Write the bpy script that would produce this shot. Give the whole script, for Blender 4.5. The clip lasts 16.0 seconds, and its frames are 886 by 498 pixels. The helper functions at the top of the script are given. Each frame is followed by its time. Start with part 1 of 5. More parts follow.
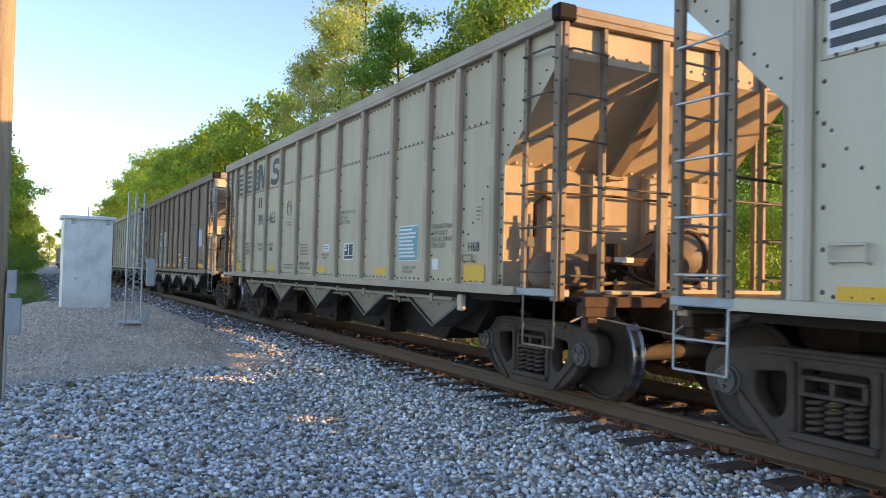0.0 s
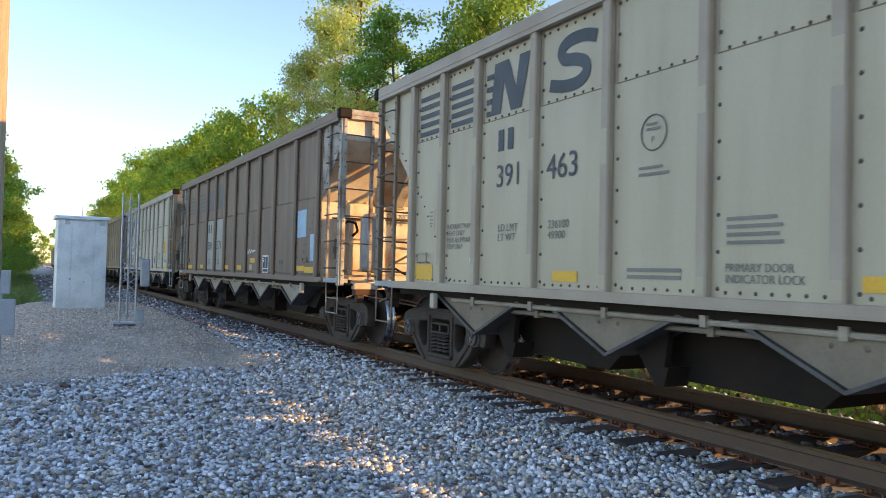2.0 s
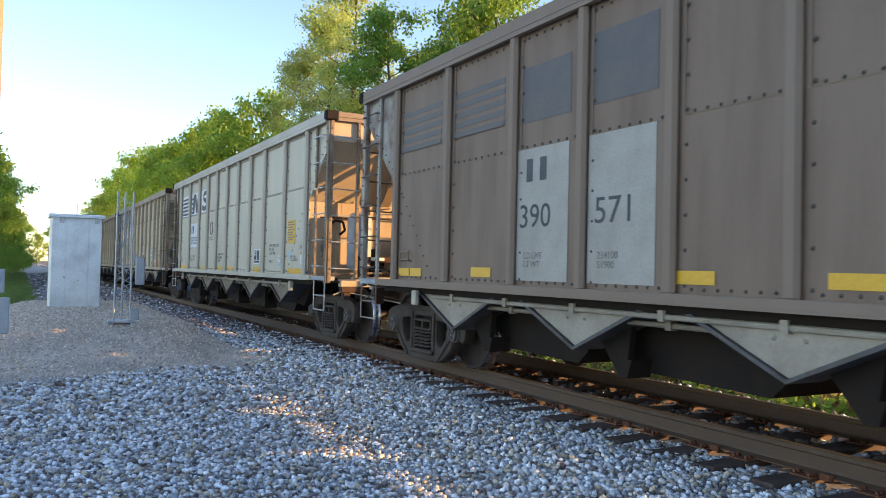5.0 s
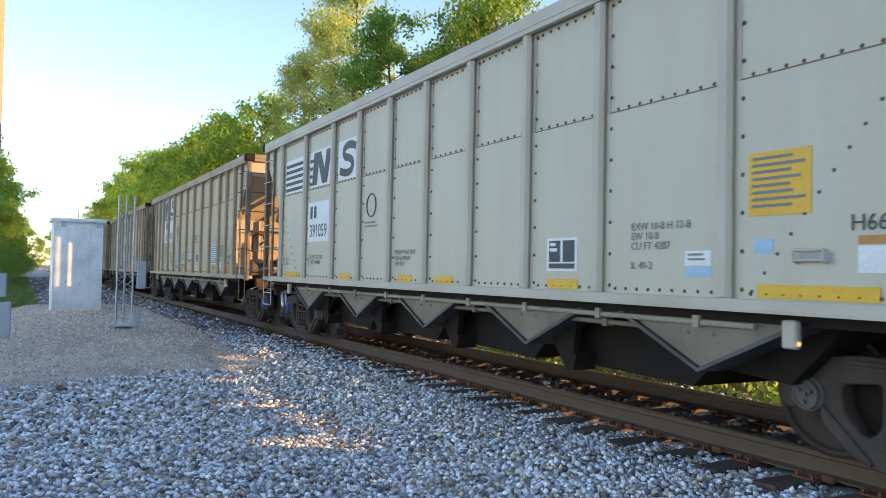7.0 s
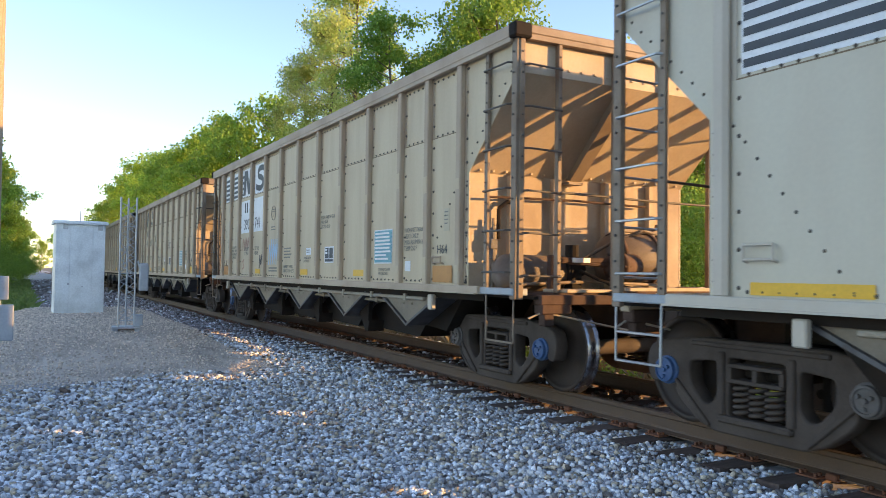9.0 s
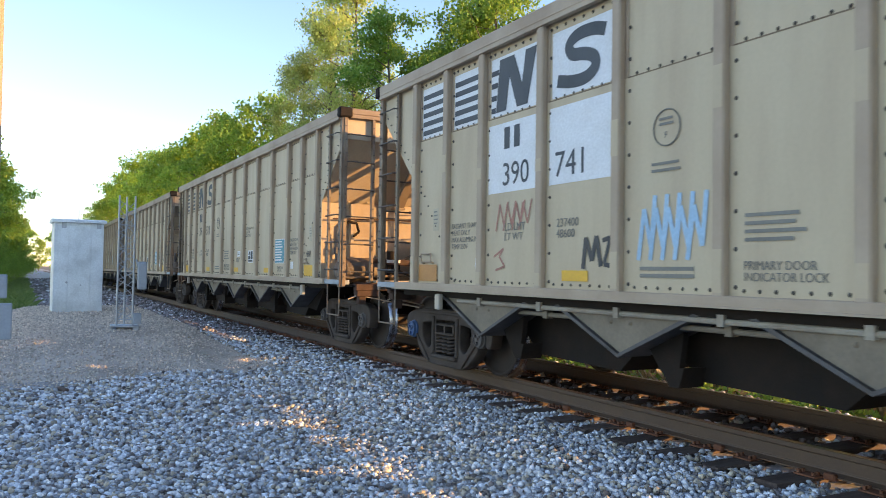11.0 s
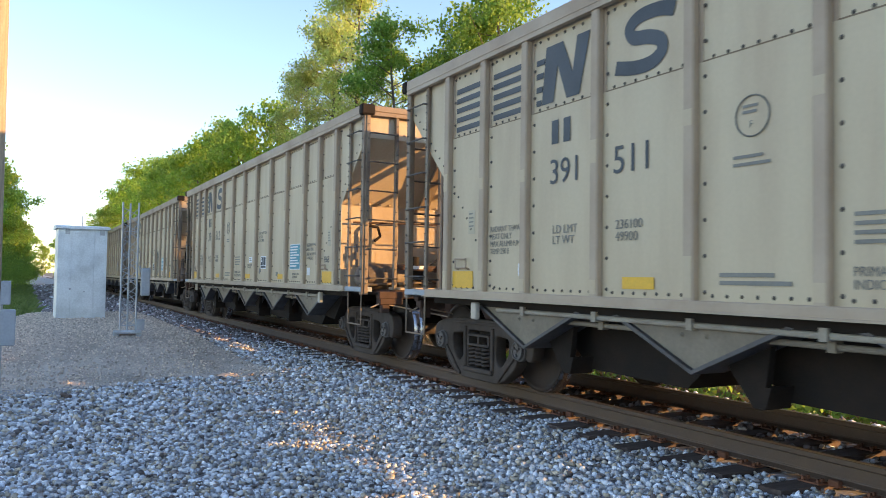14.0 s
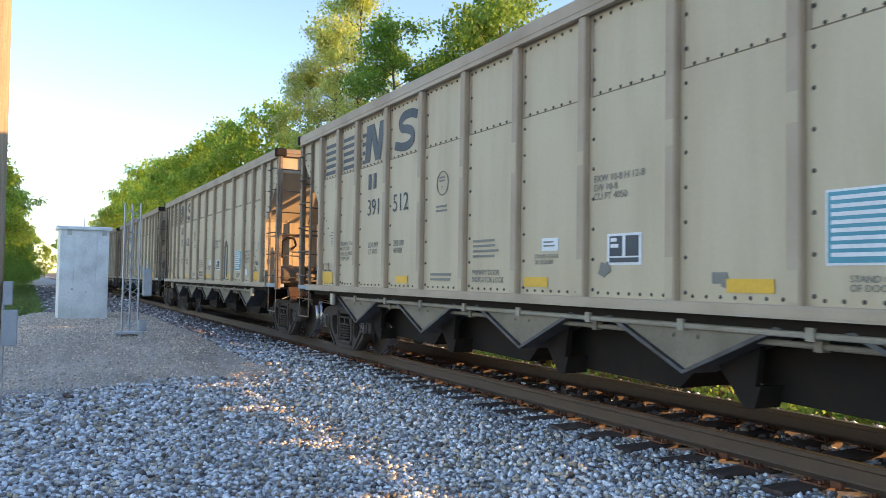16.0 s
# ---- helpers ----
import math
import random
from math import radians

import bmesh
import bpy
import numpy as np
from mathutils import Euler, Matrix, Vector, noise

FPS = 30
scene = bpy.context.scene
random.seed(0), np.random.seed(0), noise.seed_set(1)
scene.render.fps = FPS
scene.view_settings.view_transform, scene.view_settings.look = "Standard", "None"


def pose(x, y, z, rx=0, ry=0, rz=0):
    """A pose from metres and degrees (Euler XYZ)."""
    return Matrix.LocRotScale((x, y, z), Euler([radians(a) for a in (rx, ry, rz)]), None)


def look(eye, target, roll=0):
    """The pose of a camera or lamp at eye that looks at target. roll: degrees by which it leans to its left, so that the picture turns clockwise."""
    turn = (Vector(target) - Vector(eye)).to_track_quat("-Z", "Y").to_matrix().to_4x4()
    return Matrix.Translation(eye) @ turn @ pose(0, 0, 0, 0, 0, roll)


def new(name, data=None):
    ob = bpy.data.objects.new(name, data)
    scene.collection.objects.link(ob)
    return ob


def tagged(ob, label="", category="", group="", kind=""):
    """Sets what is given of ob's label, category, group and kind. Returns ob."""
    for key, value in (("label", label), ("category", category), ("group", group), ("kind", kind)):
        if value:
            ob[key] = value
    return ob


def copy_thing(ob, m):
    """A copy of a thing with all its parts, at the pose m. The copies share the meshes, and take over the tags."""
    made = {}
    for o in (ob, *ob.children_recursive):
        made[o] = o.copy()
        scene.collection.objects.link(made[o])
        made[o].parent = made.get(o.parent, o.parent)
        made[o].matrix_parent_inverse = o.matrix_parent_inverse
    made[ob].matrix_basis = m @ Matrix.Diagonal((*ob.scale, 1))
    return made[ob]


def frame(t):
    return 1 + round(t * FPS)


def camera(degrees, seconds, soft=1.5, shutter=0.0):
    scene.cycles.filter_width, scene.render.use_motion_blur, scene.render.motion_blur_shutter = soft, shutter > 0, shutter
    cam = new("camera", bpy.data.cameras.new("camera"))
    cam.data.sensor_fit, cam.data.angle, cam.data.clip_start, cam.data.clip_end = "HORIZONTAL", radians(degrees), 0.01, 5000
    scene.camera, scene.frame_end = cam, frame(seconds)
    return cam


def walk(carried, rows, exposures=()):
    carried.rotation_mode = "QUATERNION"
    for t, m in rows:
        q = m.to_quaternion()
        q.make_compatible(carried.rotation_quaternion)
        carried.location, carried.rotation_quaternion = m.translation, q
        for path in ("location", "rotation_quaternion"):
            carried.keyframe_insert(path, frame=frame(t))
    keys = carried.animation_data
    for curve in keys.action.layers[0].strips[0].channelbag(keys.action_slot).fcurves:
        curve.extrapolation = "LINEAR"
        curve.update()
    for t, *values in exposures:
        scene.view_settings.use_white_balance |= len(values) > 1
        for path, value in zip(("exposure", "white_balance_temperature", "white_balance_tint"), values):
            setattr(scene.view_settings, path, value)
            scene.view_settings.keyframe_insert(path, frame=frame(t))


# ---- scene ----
# The track runs along X; rail tops are at z = 0, the track's middle at y = 0. The train goes towards +X.
EYE = (0.0, -5.878, 1.234)
cam = camera(58.61, 16.0, soft=0.3, shutter=0.12)
# seconds, heading from -X towards +Y, tilt up, lean
HEADINGS = [
    (0, 27.523, 1.609, 1.371),
    (0.5, 27.531, 1.592, 1.350),
    (1, 27.635, 1.530, 1.327),
    (1.5, 27.741, 1.561, 1.372),
    (2, 27.874, 1.646, 1.373),
    (2.5, 28.011, 1.759, 1.317),
    (3, 28.151, 1.790, 1.375),
    (3.5, 28.203, 1.731, 1.396),
    (4, 28.186, 1.567, 1.480),
    (6.5, 28.202, 1.622, 1.092),
    (7, 28.111, 1.726, 1.138),
    (7.5, 28.027, 1.727, 1.104),
    (8, 27.955, 1.789, 0.983),
    (8.5, 27.937, 1.795, 0.861),
    (9, 27.982, 1.739, 0.797),
    (11.5, 28.094, 1.675, 0.889),
    (12, 28.085, 1.782, 0.797),
    (12.5, 27.878, 1.907, 0.637),
    (13, 27.748, 2.022, 0.620),
    (13.5, 27.683, 2.081, 0.753),
    (14, 27.863, 2.117, 0.846),
    (14.5, 27.900, 2.095, 0.870),
    (15, 27.828, 2.087, 0.927),
    (15.5, 27.744, 2.108, 0.908),
    (16, 27.738, 2.164, 0.882),
]


def aim(yaw, tilt, lean):
    a, b = radians(yaw), radians(tilt)
    d = Vector((-math.cos(a) * math.cos(b), math.sin(a) * math.cos(b), math.sin(b)))
    return look(EYE, Vector(EYE) + d, lean)


walk(cam, [(t, aim(a, b, c)) for t, a, b, c in HEADINGS], exposures=[(t, e, 6500, 22.0) for t, e in ((0, 1.55), (3, 1.62), (7, 1.75), (9, 1.68), (12.5, 1.74), (16, 1.74))])

# ---- light ----
SUN_EL, SUN_AZ = 8.6, 35.0  # height, and turn from +Y towards +X
world = bpy.data.worlds.new("sky")
scene.world = world
world.use_nodes = True
wn = world.node_tree.nodes
sky = wn.new("ShaderNodeTexSky")
sky.sky_type = "NISHITA"
sky.sun_disc = False
sky.air_density, sky.dust_density, sky.ozone_density = 0.9, 0.05, 1.5
sky.sun_elevation, sky.sun_rotation = radians(SUN_EL), radians(SUN_AZ)
wn["Background"].inputs["Strength"].default_value = 0.15
world.node_tree.links.new(sky.outputs[0], wn["Background"].inputs["Color"])
sun = new("sun", bpy.data.lights.new("sun", "SUN"))
sun.data.energy, sun.data.angle, sun.data.color = 3.2, radians(0.55), (1.0, 0.585, 0.20)
sd = Vector((math.sin(radians(SUN_AZ)) * math.cos(radians(SUN_EL)), math.cos(radians(SUN_AZ)) * math.cos(radians(SUN_EL)), math.sin(radians(SUN_EL))))
sun.matrix_world = look(sd * 60, (0, 0, 0))

# ---- materials ----
def nodes_of(name):
    m = bpy.data.materials.new(name)
    m.use_nodes = True
    nt = m.node_tree
    return m, nt, nt.nodes["Principled BSDF"]


def surf(name, col, rough=0.7, dark=0.6, scale=3.0, fine=40.0, bump=0.15, metal=0.0, stain=None, stain_amt=0.4, stretch=(1, 1, 1), rand=0.0, island=0.0, grain=0.2, gloss=0.5):
    """A painted, rusted or stony surface: broad stains, fine grain, bump, and a shift from piece to piece."""
    m, nt, b = nodes_of(name)
    n, l = nt.nodes, nt.links
    tc = n.new("ShaderNodeTexCoord")
    mp = n.new("ShaderNodeMapping")
    mp.inputs["Scale"].default_value = stretch
    l.new(tc.outputs["Object"], mp.inputs["Vector"])
    big = n.new("ShaderNodeTexNoise")
    big.inputs["Scale"].default_value, big.inputs["Detail"].default_value = scale, 6
    l.new(mp.outputs[0], big.inputs["Vector"])
    small = n.new("ShaderNodeTexNoise")
    small.inputs["Scale"].default_value, small.inputs["Detail"].default_value = fine, 4
    l.new(tc.outputs["Object"], small.inputs["Vector"])
    ramp = n.new("ShaderNodeMapRange")
    ramp.inputs[1].default_value, ramp.inputs[2].default_value = 0.42, 0.72
    l.new(big.outputs["Fac"], ramp.inputs[0])
    mix = n.new("ShaderNodeMix")
    mix.data_type = "RGBA"
    mix.inputs["A"].default_value = (*col, 1)
    s = stain or tuple(c * dark for c in col)
    mix.inputs["B"].default_value = (*s, 1)
    sc = n.new("ShaderNodeMath")
    sc.operation = "MULTIPLY"
    sc.inputs[1].default_value = stain_amt
    l.new(ramp.outputs[0], sc.inputs[0])
    l.new(sc.outputs[0], mix.inputs["Factor"])
    hsv = n.new("ShaderNodeHueSaturation")
    l.new(mix.outputs["Result"], hsv.inputs["Color"])
    val = n.new("ShaderNodeMapRange")
    val.inputs[3].default_value, val.inputs[4].default_value = 1 - grain, 1 + grain
    l.new(small.outputs["Fac"], val.inputs[0])
    last = val.outputs[0]
    if rand or island:
        src = n.new("ShaderNodeObjectInfo").outputs["Random"] if rand else n.new("ShaderNodeNewGeometry").outputs["Random Per Island"]
        amt = rand or island
        r = n.new("ShaderNodeMapRange")
        r.inputs[3].default_value, r.inputs[4].default_value = 1 - amt, 1 + amt
        l.new(src, r.inputs[0])
        mul = n.new("ShaderNodeMath")
        mul.operation = "MULTIPLY"
        l.new(last, mul.inputs[0])
        l.new(r.outputs[0], mul.inputs[1])
        last = mul.outputs[0]
    l.new(last, hsv.inputs["Value"])
    l.new(hsv.outputs[0], b.inputs["Base Color"])
    rr = n.new("ShaderNodeMapRange")
    rr.inputs[3].default_value, rr.inputs[4].default_value = max(0.05, rough - 0.12), min(1, rough + 0.12)
    l.new(big.outputs["Fac"], rr.inputs[0])
    l.new(rr.outputs[0], b.inputs["Roughness"])
    b.inputs["Metallic"].default_value = metal
    b.inputs["Specular IOR Level"].default_value = gloss
    bp = n.new("ShaderNodeBump")
    bp.inputs["Strength"].default_value, bp.inputs["Distance"].default_value = bump, 0.01
    l.new(small.outputs["Fac"], bp.inputs["Height"])
    l.new(bp.outputs[0], b.inputs["Normal"])
    return m


def leaf_mat(name, col, col2, glow=0.45):
    """Leaves that let light through, varied from leaf to leaf and from tree to tree."""
    m, nt, b = nodes_of(name)
    n, l = nt.nodes, nt.links
    geo = n.new("ShaderNodeNewGeometry")
    mix = n.new("ShaderNodeMix")
    mix.data_type = "RGBA"
    mix.inputs["A"].default_value, mix.inputs["B"].default_value = (*col, 1), (*col2, 1)
    l.new(geo.outputs["Random Per Island"], mix.inputs["Factor"])
    info = n.new("ShaderNodeObjectInfo")
    r = n.new("ShaderNodeMapRange")
    r.inputs[3].default_value, r.inputs[4].default_value = 0.8, 1.2
    l.new(info.outputs["Random"], r.inputs[0])
    hsv = n.new("ShaderNodeHueSaturation")
    l.new(r.outputs[0], hsv.inputs["Value"])
    l.new(mix.outputs["Result"], hsv.inputs["Color"])
    l.new(hsv.outputs[0], b.inputs["Base Color"])
    b.inputs["Roughness"].default_value = 0.5
    tr = n.new("ShaderNodeBsdfTranslucent")
    l.new(hsv.outputs[0], tr.inputs["Color"])
    ms = n.new("ShaderNodeMixShader")
    ms.inputs[0].default_value = glow
    l.new(b.outputs[0], ms.inputs[1])
    l.new(tr.outputs[0], ms.inputs[2])
    l.new(ms.outputs[0], n["Material Output"].inputs["Surface"])
    return m


CREAM = surf("cream_paint", (0.495, 0.43, 0.30), 0.55, scale=1.2, fine=30, bump=0.05, stain=(0.38, 0.31, 0.22), stain_amt=0.45, stretch=(3, 3, 0.5), grain=0.06)
CREAM_RIB = surf("cream_paint_rust_rubbed", (0.42, 0.35, 0.265), 0.6, scale=1.5, fine=30, bump=0.06, stain=(0.27, 0.185, 0.125), stain_amt=0.5, stretch=(1, 1, 0.8), grain=0.06)
TAN = surf("tan_paint", (0.56, 0.46, 0.305), 0.6, scale=1.2, fine=30, bump=0.05, stain=(0.43, 0.325, 0.215), stain_amt=0.5, stretch=(3, 3, 0.5), grain=0.06)
TAN_RIB = surf("tan_paint_rust_rubbed", (0.46, 0.36, 0.255), 0.65, scale=1.5, fine=30, bump=0.06, stain=(0.27, 0.18, 0.115), stain_amt=0.5, stretch=(1, 1, 0.8), grain=0.06)
PALE = surf("pale_grey_paint", (0.545, 0.50, 0.385), 0.5, scale=1.2, fine=30, bump=0.04, stain=(0.49, 0.42, 0.32), stain_amt=0.4, stretch=(3, 3, 0.5), grain=0.06)
PALE_RIB = surf("pale_grey_paint_worn", (0.52, 0.465, 0.375), 0.55, scale=1.5, fine=30, bump=0.05, stain=(0.38, 0.31, 0.225), stain_amt=0.5, stretch=(1, 1, 0.6), grain=0.06)
BROWN = surf("brown_grimy_paint", (0.225, 0.155, 0.108), 0.65, scale=1.3, fine=30, bump=0.07, stain=(0.135, 0.086, 0.058), stain_amt=0.55, stretch=(3, 3, 0.5), grain=0.06)
BROWN_RIB = surf("brown_grimy_paint_worn", (0.23, 0.165, 0.118), 0.65, scale=1.5, fine=30, bump=0.08, stain=(0.3, 0.225, 0.165), stain_amt=0.5, stretch=(1, 1, 0.6), grain=0.06)
RUSTY = surf("rusty_peeling_paint", (0.62, 0.55, 0.43), 0.7, scale=2.2, fine=35, bump=0.15, stain=(0.40, 0.21, 0.09), stain_amt=0.75)
END_TAN = surf("dusty_tan_end_paint", (0.50, 0.405, 0.285), 0.7, scale=1.6, fine=30, bump=0.08, stain=(0.36, 0.275, 0.18), stain_amt=0.7, stretch=(1, 1, 0.6), grain=0.1)
# END_TAN darkened: the bulkhead's dimmer light is put into its paint.
BULKHEAD = surf("shaded_bulkhead_paint", (0.44, 0.35, 0.245), 0.75, scale=1.8, fine=30, bump=0.08, stain=(0.24, 0.17, 0.11), stain_amt=0.75, stretch=(1, 1, 0.5), grain=0.1)
END_POST = surf("dusty_brown_post_paint", (0.25, 0.19, 0.132), 0.65, scale=2.5, fine=35, bump=0.1, stain=(0.13, 0.08, 0.05), stain_amt=0.7, grain=0.1)
RUST_POST = surf("peeling_post_paint", (0.40, 0.38, 0.33), 0.7, scale=3.5, fine=35, bump=0.15, stain=(0.14, 0.065, 0.035), stain_amt=1.0)
TANK = surf("grimy_brown_tank_paint", (0.15, 0.115, 0.085), 0.65, scale=3, fine=40, bump=0.1, stain=(0.08, 0.055, 0.04), stain_amt=0.7)
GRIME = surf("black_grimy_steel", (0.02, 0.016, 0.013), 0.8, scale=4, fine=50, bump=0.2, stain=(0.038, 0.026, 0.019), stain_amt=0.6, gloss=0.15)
FLANGE = surf("dark_worn_flange_steel", (0.085, 0.085, 0.09), 0.5, metal=0.3, scale=5, fine=50, bump=0.15, stain=(0.05, 0.04, 0.034), stain_amt=0.7)
# Darker tan and grey paints for the pocket gussets and control rods.
UNDER_TAN = surf("dark_tan_sill_paint", (0.23, 0.19, 0.135), 0.7, scale=3, fine=40, bump=0.1, stain=(0.13, 0.1, 0.07), stain_amt=0.6)
UNDER_PALE = surf("dull_grey_sill_paint", (0.38, 0.34, 0.27), 0.7, scale=3, fine=40, bump=0.1, stain=(0.22, 0.17, 0.125), stain_amt=0.6)
CAST = surf("grimy_cast_steel", (0.085, 0.067, 0.055), 0.8, scale=5, fine=60, bump=0.25, stain=(0.045, 0.033, 0.026), stain_amt=0.6, gloss=0.25)
CAP = surf("grey_bearing_cap_steel", (0.125, 0.113, 0.105), 0.65, scale=8, fine=60, bump=0.15, stain=(0.08, 0.065, 0.055), stain_amt=0.7)
BROWN_STEEL = surf("rust_brown_grimy_steel", (0.085, 0.05, 0.036), 0.8, scale=5, fine=45, bump=0.2, stain=(0.04, 0.027, 0.021), stain_amt=0.7, gloss=0.25)
WHEEL = surf("brown_wheel_steel", (0.04, 0.03, 0.024), 0.65, scale=4, fine=50, bump=0.1, stain=(0.07, 0.043, 0.028), stain_amt=0.6, gloss=0.3)
TREAD = surf("polished_tread_steel", (0.42, 0.42, 0.44), 0.25, metal=1.0, bump=0.02)
RAIL_SIDE = surf("rusty_rail_steel", (0.095, 0.058, 0.036), 0.7, scale=6, fine=60, bump=0.15, stain=(0.13, 0.08, 0.045), stain_amt=0.6)
RAIL_HEAD = surf("worn_rail_head", (0.22, 0.18, 0.135), 0.45, metal=0.8, scale=5, bump=0.04, stretch=(0.2, 4, 1))
TIE = surf("weathered_tie_wood", (0.085, 0.054, 0.04), 0.9, scale=3, fine=40, bump=0.5, stain=(0.15, 0.105, 0.08), stain_amt=0.8, stretch=(8, 0.7, 4), rand=0.25)
RUST = surf("rust_red_steel", (0.16, 0.062, 0.03), 0.85, scale=8, bump=0.2, rand=0.2)
STONE = surf("blue_grey_ballast_stone", (0.66, 0.68, 0.71), 0.85, scale=9, fine=90, bump=0.3, stain=(0.50, 0.45, 0.41), stain_amt=0.6, island=0.62)
STONE_DARK = surf("dark_ballast_stone", (0.20, 0.17, 0.155), 0.85, scale=9, fine=90, bump=0.3, island=0.5)
STONE_PURPLE = surf("purple_brown_ballast_stone", (0.34, 0.30, 0.305), 0.85, scale=9, fine=90, bump=0.3, stain=(0.22, 0.17, 0.15), stain_amt=0.7, island=0.6)
STONE_TAN = surf("tan_ballast_stone", (0.54, 0.46, 0.35), 0.85, scale=9, fine=90, bump=0.3, island=0.4)
GROUND = surf("gravel_ground", (0.40, 0.39, 0.385), 0.95, scale=0.5, fine=28, bump=0.8, stain=(0.252, 0.217, 0.182), stain_amt=0.8)
DIRT = surf("packed_dirt", (0.22, 0.18, 0.135), 0.95, scale=0.6, fine=22, bump=0.6, stain=(0.13, 0.12, 0.07), stain_amt=0.8)
PEBBLE = surf("fine_tan_gravel", (0.68, 0.575, 0.475), 0.9, scale=7, fine=90, bump=0.3, stain=(0.36, 0.31, 0.265), stain_amt=0.7, island=0.35)
GALV = surf("galvanised_sheet", (0.700, 0.750, 0.775), 0.45, metal=0.25, scale=2.2, fine=30, bump=0.05, stain=(0.450, 0.488, 0.500), stain_amt=0.8)
STEEL = surf("galvanised_steel", (0.42, 0.45, 0.48), 0.4, metal=0.5, scale=6, bump=0.05)
GREY_BOX = surf("grey_painted_steel", (0.36, 0.39, 0.42), 0.5, scale=5, bump=0.05)
LIGHT_STEEL = surf("pale_blue_grey_casting", (0.34, 0.385, 0.415), 0.5, scale=5, bump=0.08, stain=(0.22, 0.2, 0.18), stain_amt=0.5)
YELLOW = surf("yellow_reflective_tape", (0.75, 0.42, 0.02), 0.45, scale=5, bump=0.02, stain=(0.55, 0.30, 0.03), stain_amt=0.3)
ORANGE = surf("faded_orange_tape", (0.50, 0.22, 0.05), 0.5, scale=5, bump=0.02)
TEAL = surf("teal_panel", (0.03, 0.27, 0.36), 0.4, scale=5, bump=0.02)
WHITE = surf("white_paint", (0.74, 0.76, 0.77), 0.5, scale=4, bump=0.02, stain=(0.6, 0.6, 0.58), stain_amt=0.4)
SKYBLUE = surf("pale_blue_repaint", (0.33, 0.52, 0.68), 0.5, scale=4, bump=0.02)
LETTER = surf("dark_lettering", (0.055, 0.065, 0.075), 0.6, bump=0.02)
FADED = surf("faded_lettering", (0.21, 0.20, 0.17), 0.6, bump=0.02)
INK = surf("black_spray_paint", (0.03, 0.03, 0.035), 0.5, bump=0.02)
RED_INK = surf("faded_red_spray_paint", (0.40, 0.17, 0.12), 0.5, bump=0.02)
BLUE_CAP = surf("blue_bearing_cap", (0.045, 0.11, 0.25), 0.5, bump=0.1)
POLE_WOOD = surf("weathered_pole_wood", (0.36, 0.28, 0.185), 0.9, scale=2, fine=30, bump=0.5, stain=(0.20, 0.15, 0.10), stain_amt=0.8, stretch=(14, 14, 0.7))
PIPE = surf("corrugated_galvanised_pipe", (0.36, 0.35, 0.33), 0.5, metal=0.3, scale=4, bump=0.05, stain=(0.28, 0.18, 0.10), stain_amt=0.6)
BARK = surf("grey_bark", (0.16, 0.13, 0.10), 0.9, scale=5, fine=30, bump=0.6, stretch=(4, 4, 1))
LEAF_Y = leaf_mat("yellow_green_leaf", (0.43, 0.53, 0.08), (0.25, 0.40, 0.05), 0.62)
LEAF_G = leaf_mat("mid_green_leaf", (0.36, 0.49, 0.08), (0.19, 0.34, 0.05), 0.6)
LEAF_D = leaf_mat("deep_green_leaf", (0.32, 0.48, 0.08), (0.16, 0.32, 0.05), 0.58)
LEAF_P = leaf_mat("pale_cottonwood_leaf", (0.57, 0.60, 0.20), (0.36, 0.47, 0.11), 0.6)
GRASS = leaf_mat("grass_blade", (0.208, 0.272, 0.072), (0.112, 0.192, 0.040), 0.35)
STRAW = leaf_mat("dry_grass_blade", (0.36, 0.28, 0.14), (0.24, 0.17, 0.08), 0.3)
PANEL_GREY = surf("dusty_pale_panel_paint", (0.40, 0.385, 0.335), 0.6, scale=3, bump=0.03, stain=(0.29, 0.26, 0.215), stain_amt=0.6)
SMEAR = surf("dark_smeared_paint", (0.105, 0.10, 0.10), 0.6, scale=3, bump=0.03, stain=(0.16, 0.14, 0.12), stain_amt=0.7)
RIVET = surf("dark_rivet_steel", (0.10, 0.085, 0.07), 0.7, bump=0.1)
SEAM = surf("dark_brown_seam", (0.22, 0.16, 0.10), 0.8, scale=6, bump=0.1)
BLOSSOM = surf("white_blossom", (0.75, 0.74, 0.66), 0.7)


# ---- building helpers ----
def mesh_of(name, bm, material):
    me = bpy.data.meshes.new(name)
    bm.to_mesh(me)
    bm.free()
    for m in material if isinstance(material, (list, tuple)) else [material]:
        me.materials.append(m)
    return me


def part(name, bm, material, parent=None, label="", at=None):
    """Links a bmesh (or a mesh already made) as one object under a thing or a part."""
    me = bm if isinstance(bm, bpy.types.Mesh) else mesh_of(name, bm, material)
    ob = new(name, me)
    ob.parent = parent
    if at is not None:
        ob.matrix_basis = at
    if label:
        ob["label"] = label
    return ob


def cuboid(bm, x0, x1, y0, y1, z0, z1, bevel=0.0, turn=None):
    m = Matrix.LocRotScale(((x0 + x1) / 2, (y0 + y1) / 2, (z0 + z1) / 2), None, (abs(x1 - x0), abs(y1 - y0), abs(z1 - z0)))
    if turn is not None:
        m = turn @ m
    vs = bmesh.ops.create_cube(bm, size=1, matrix=m)["verts"]
    if bevel:
        es = list({e for v in vs for e in v.link_edges})
        bmesh.ops.bevel(bm, geom=es, offset=bevel, segments=1, affect="EDGES")
    return bm


def box(x0, x1, y0, y1, z0, z1, bevel=0.0):
    return cuboid(bmesh.new(), x0, x1, y0, y1, z0, z1, bevel)


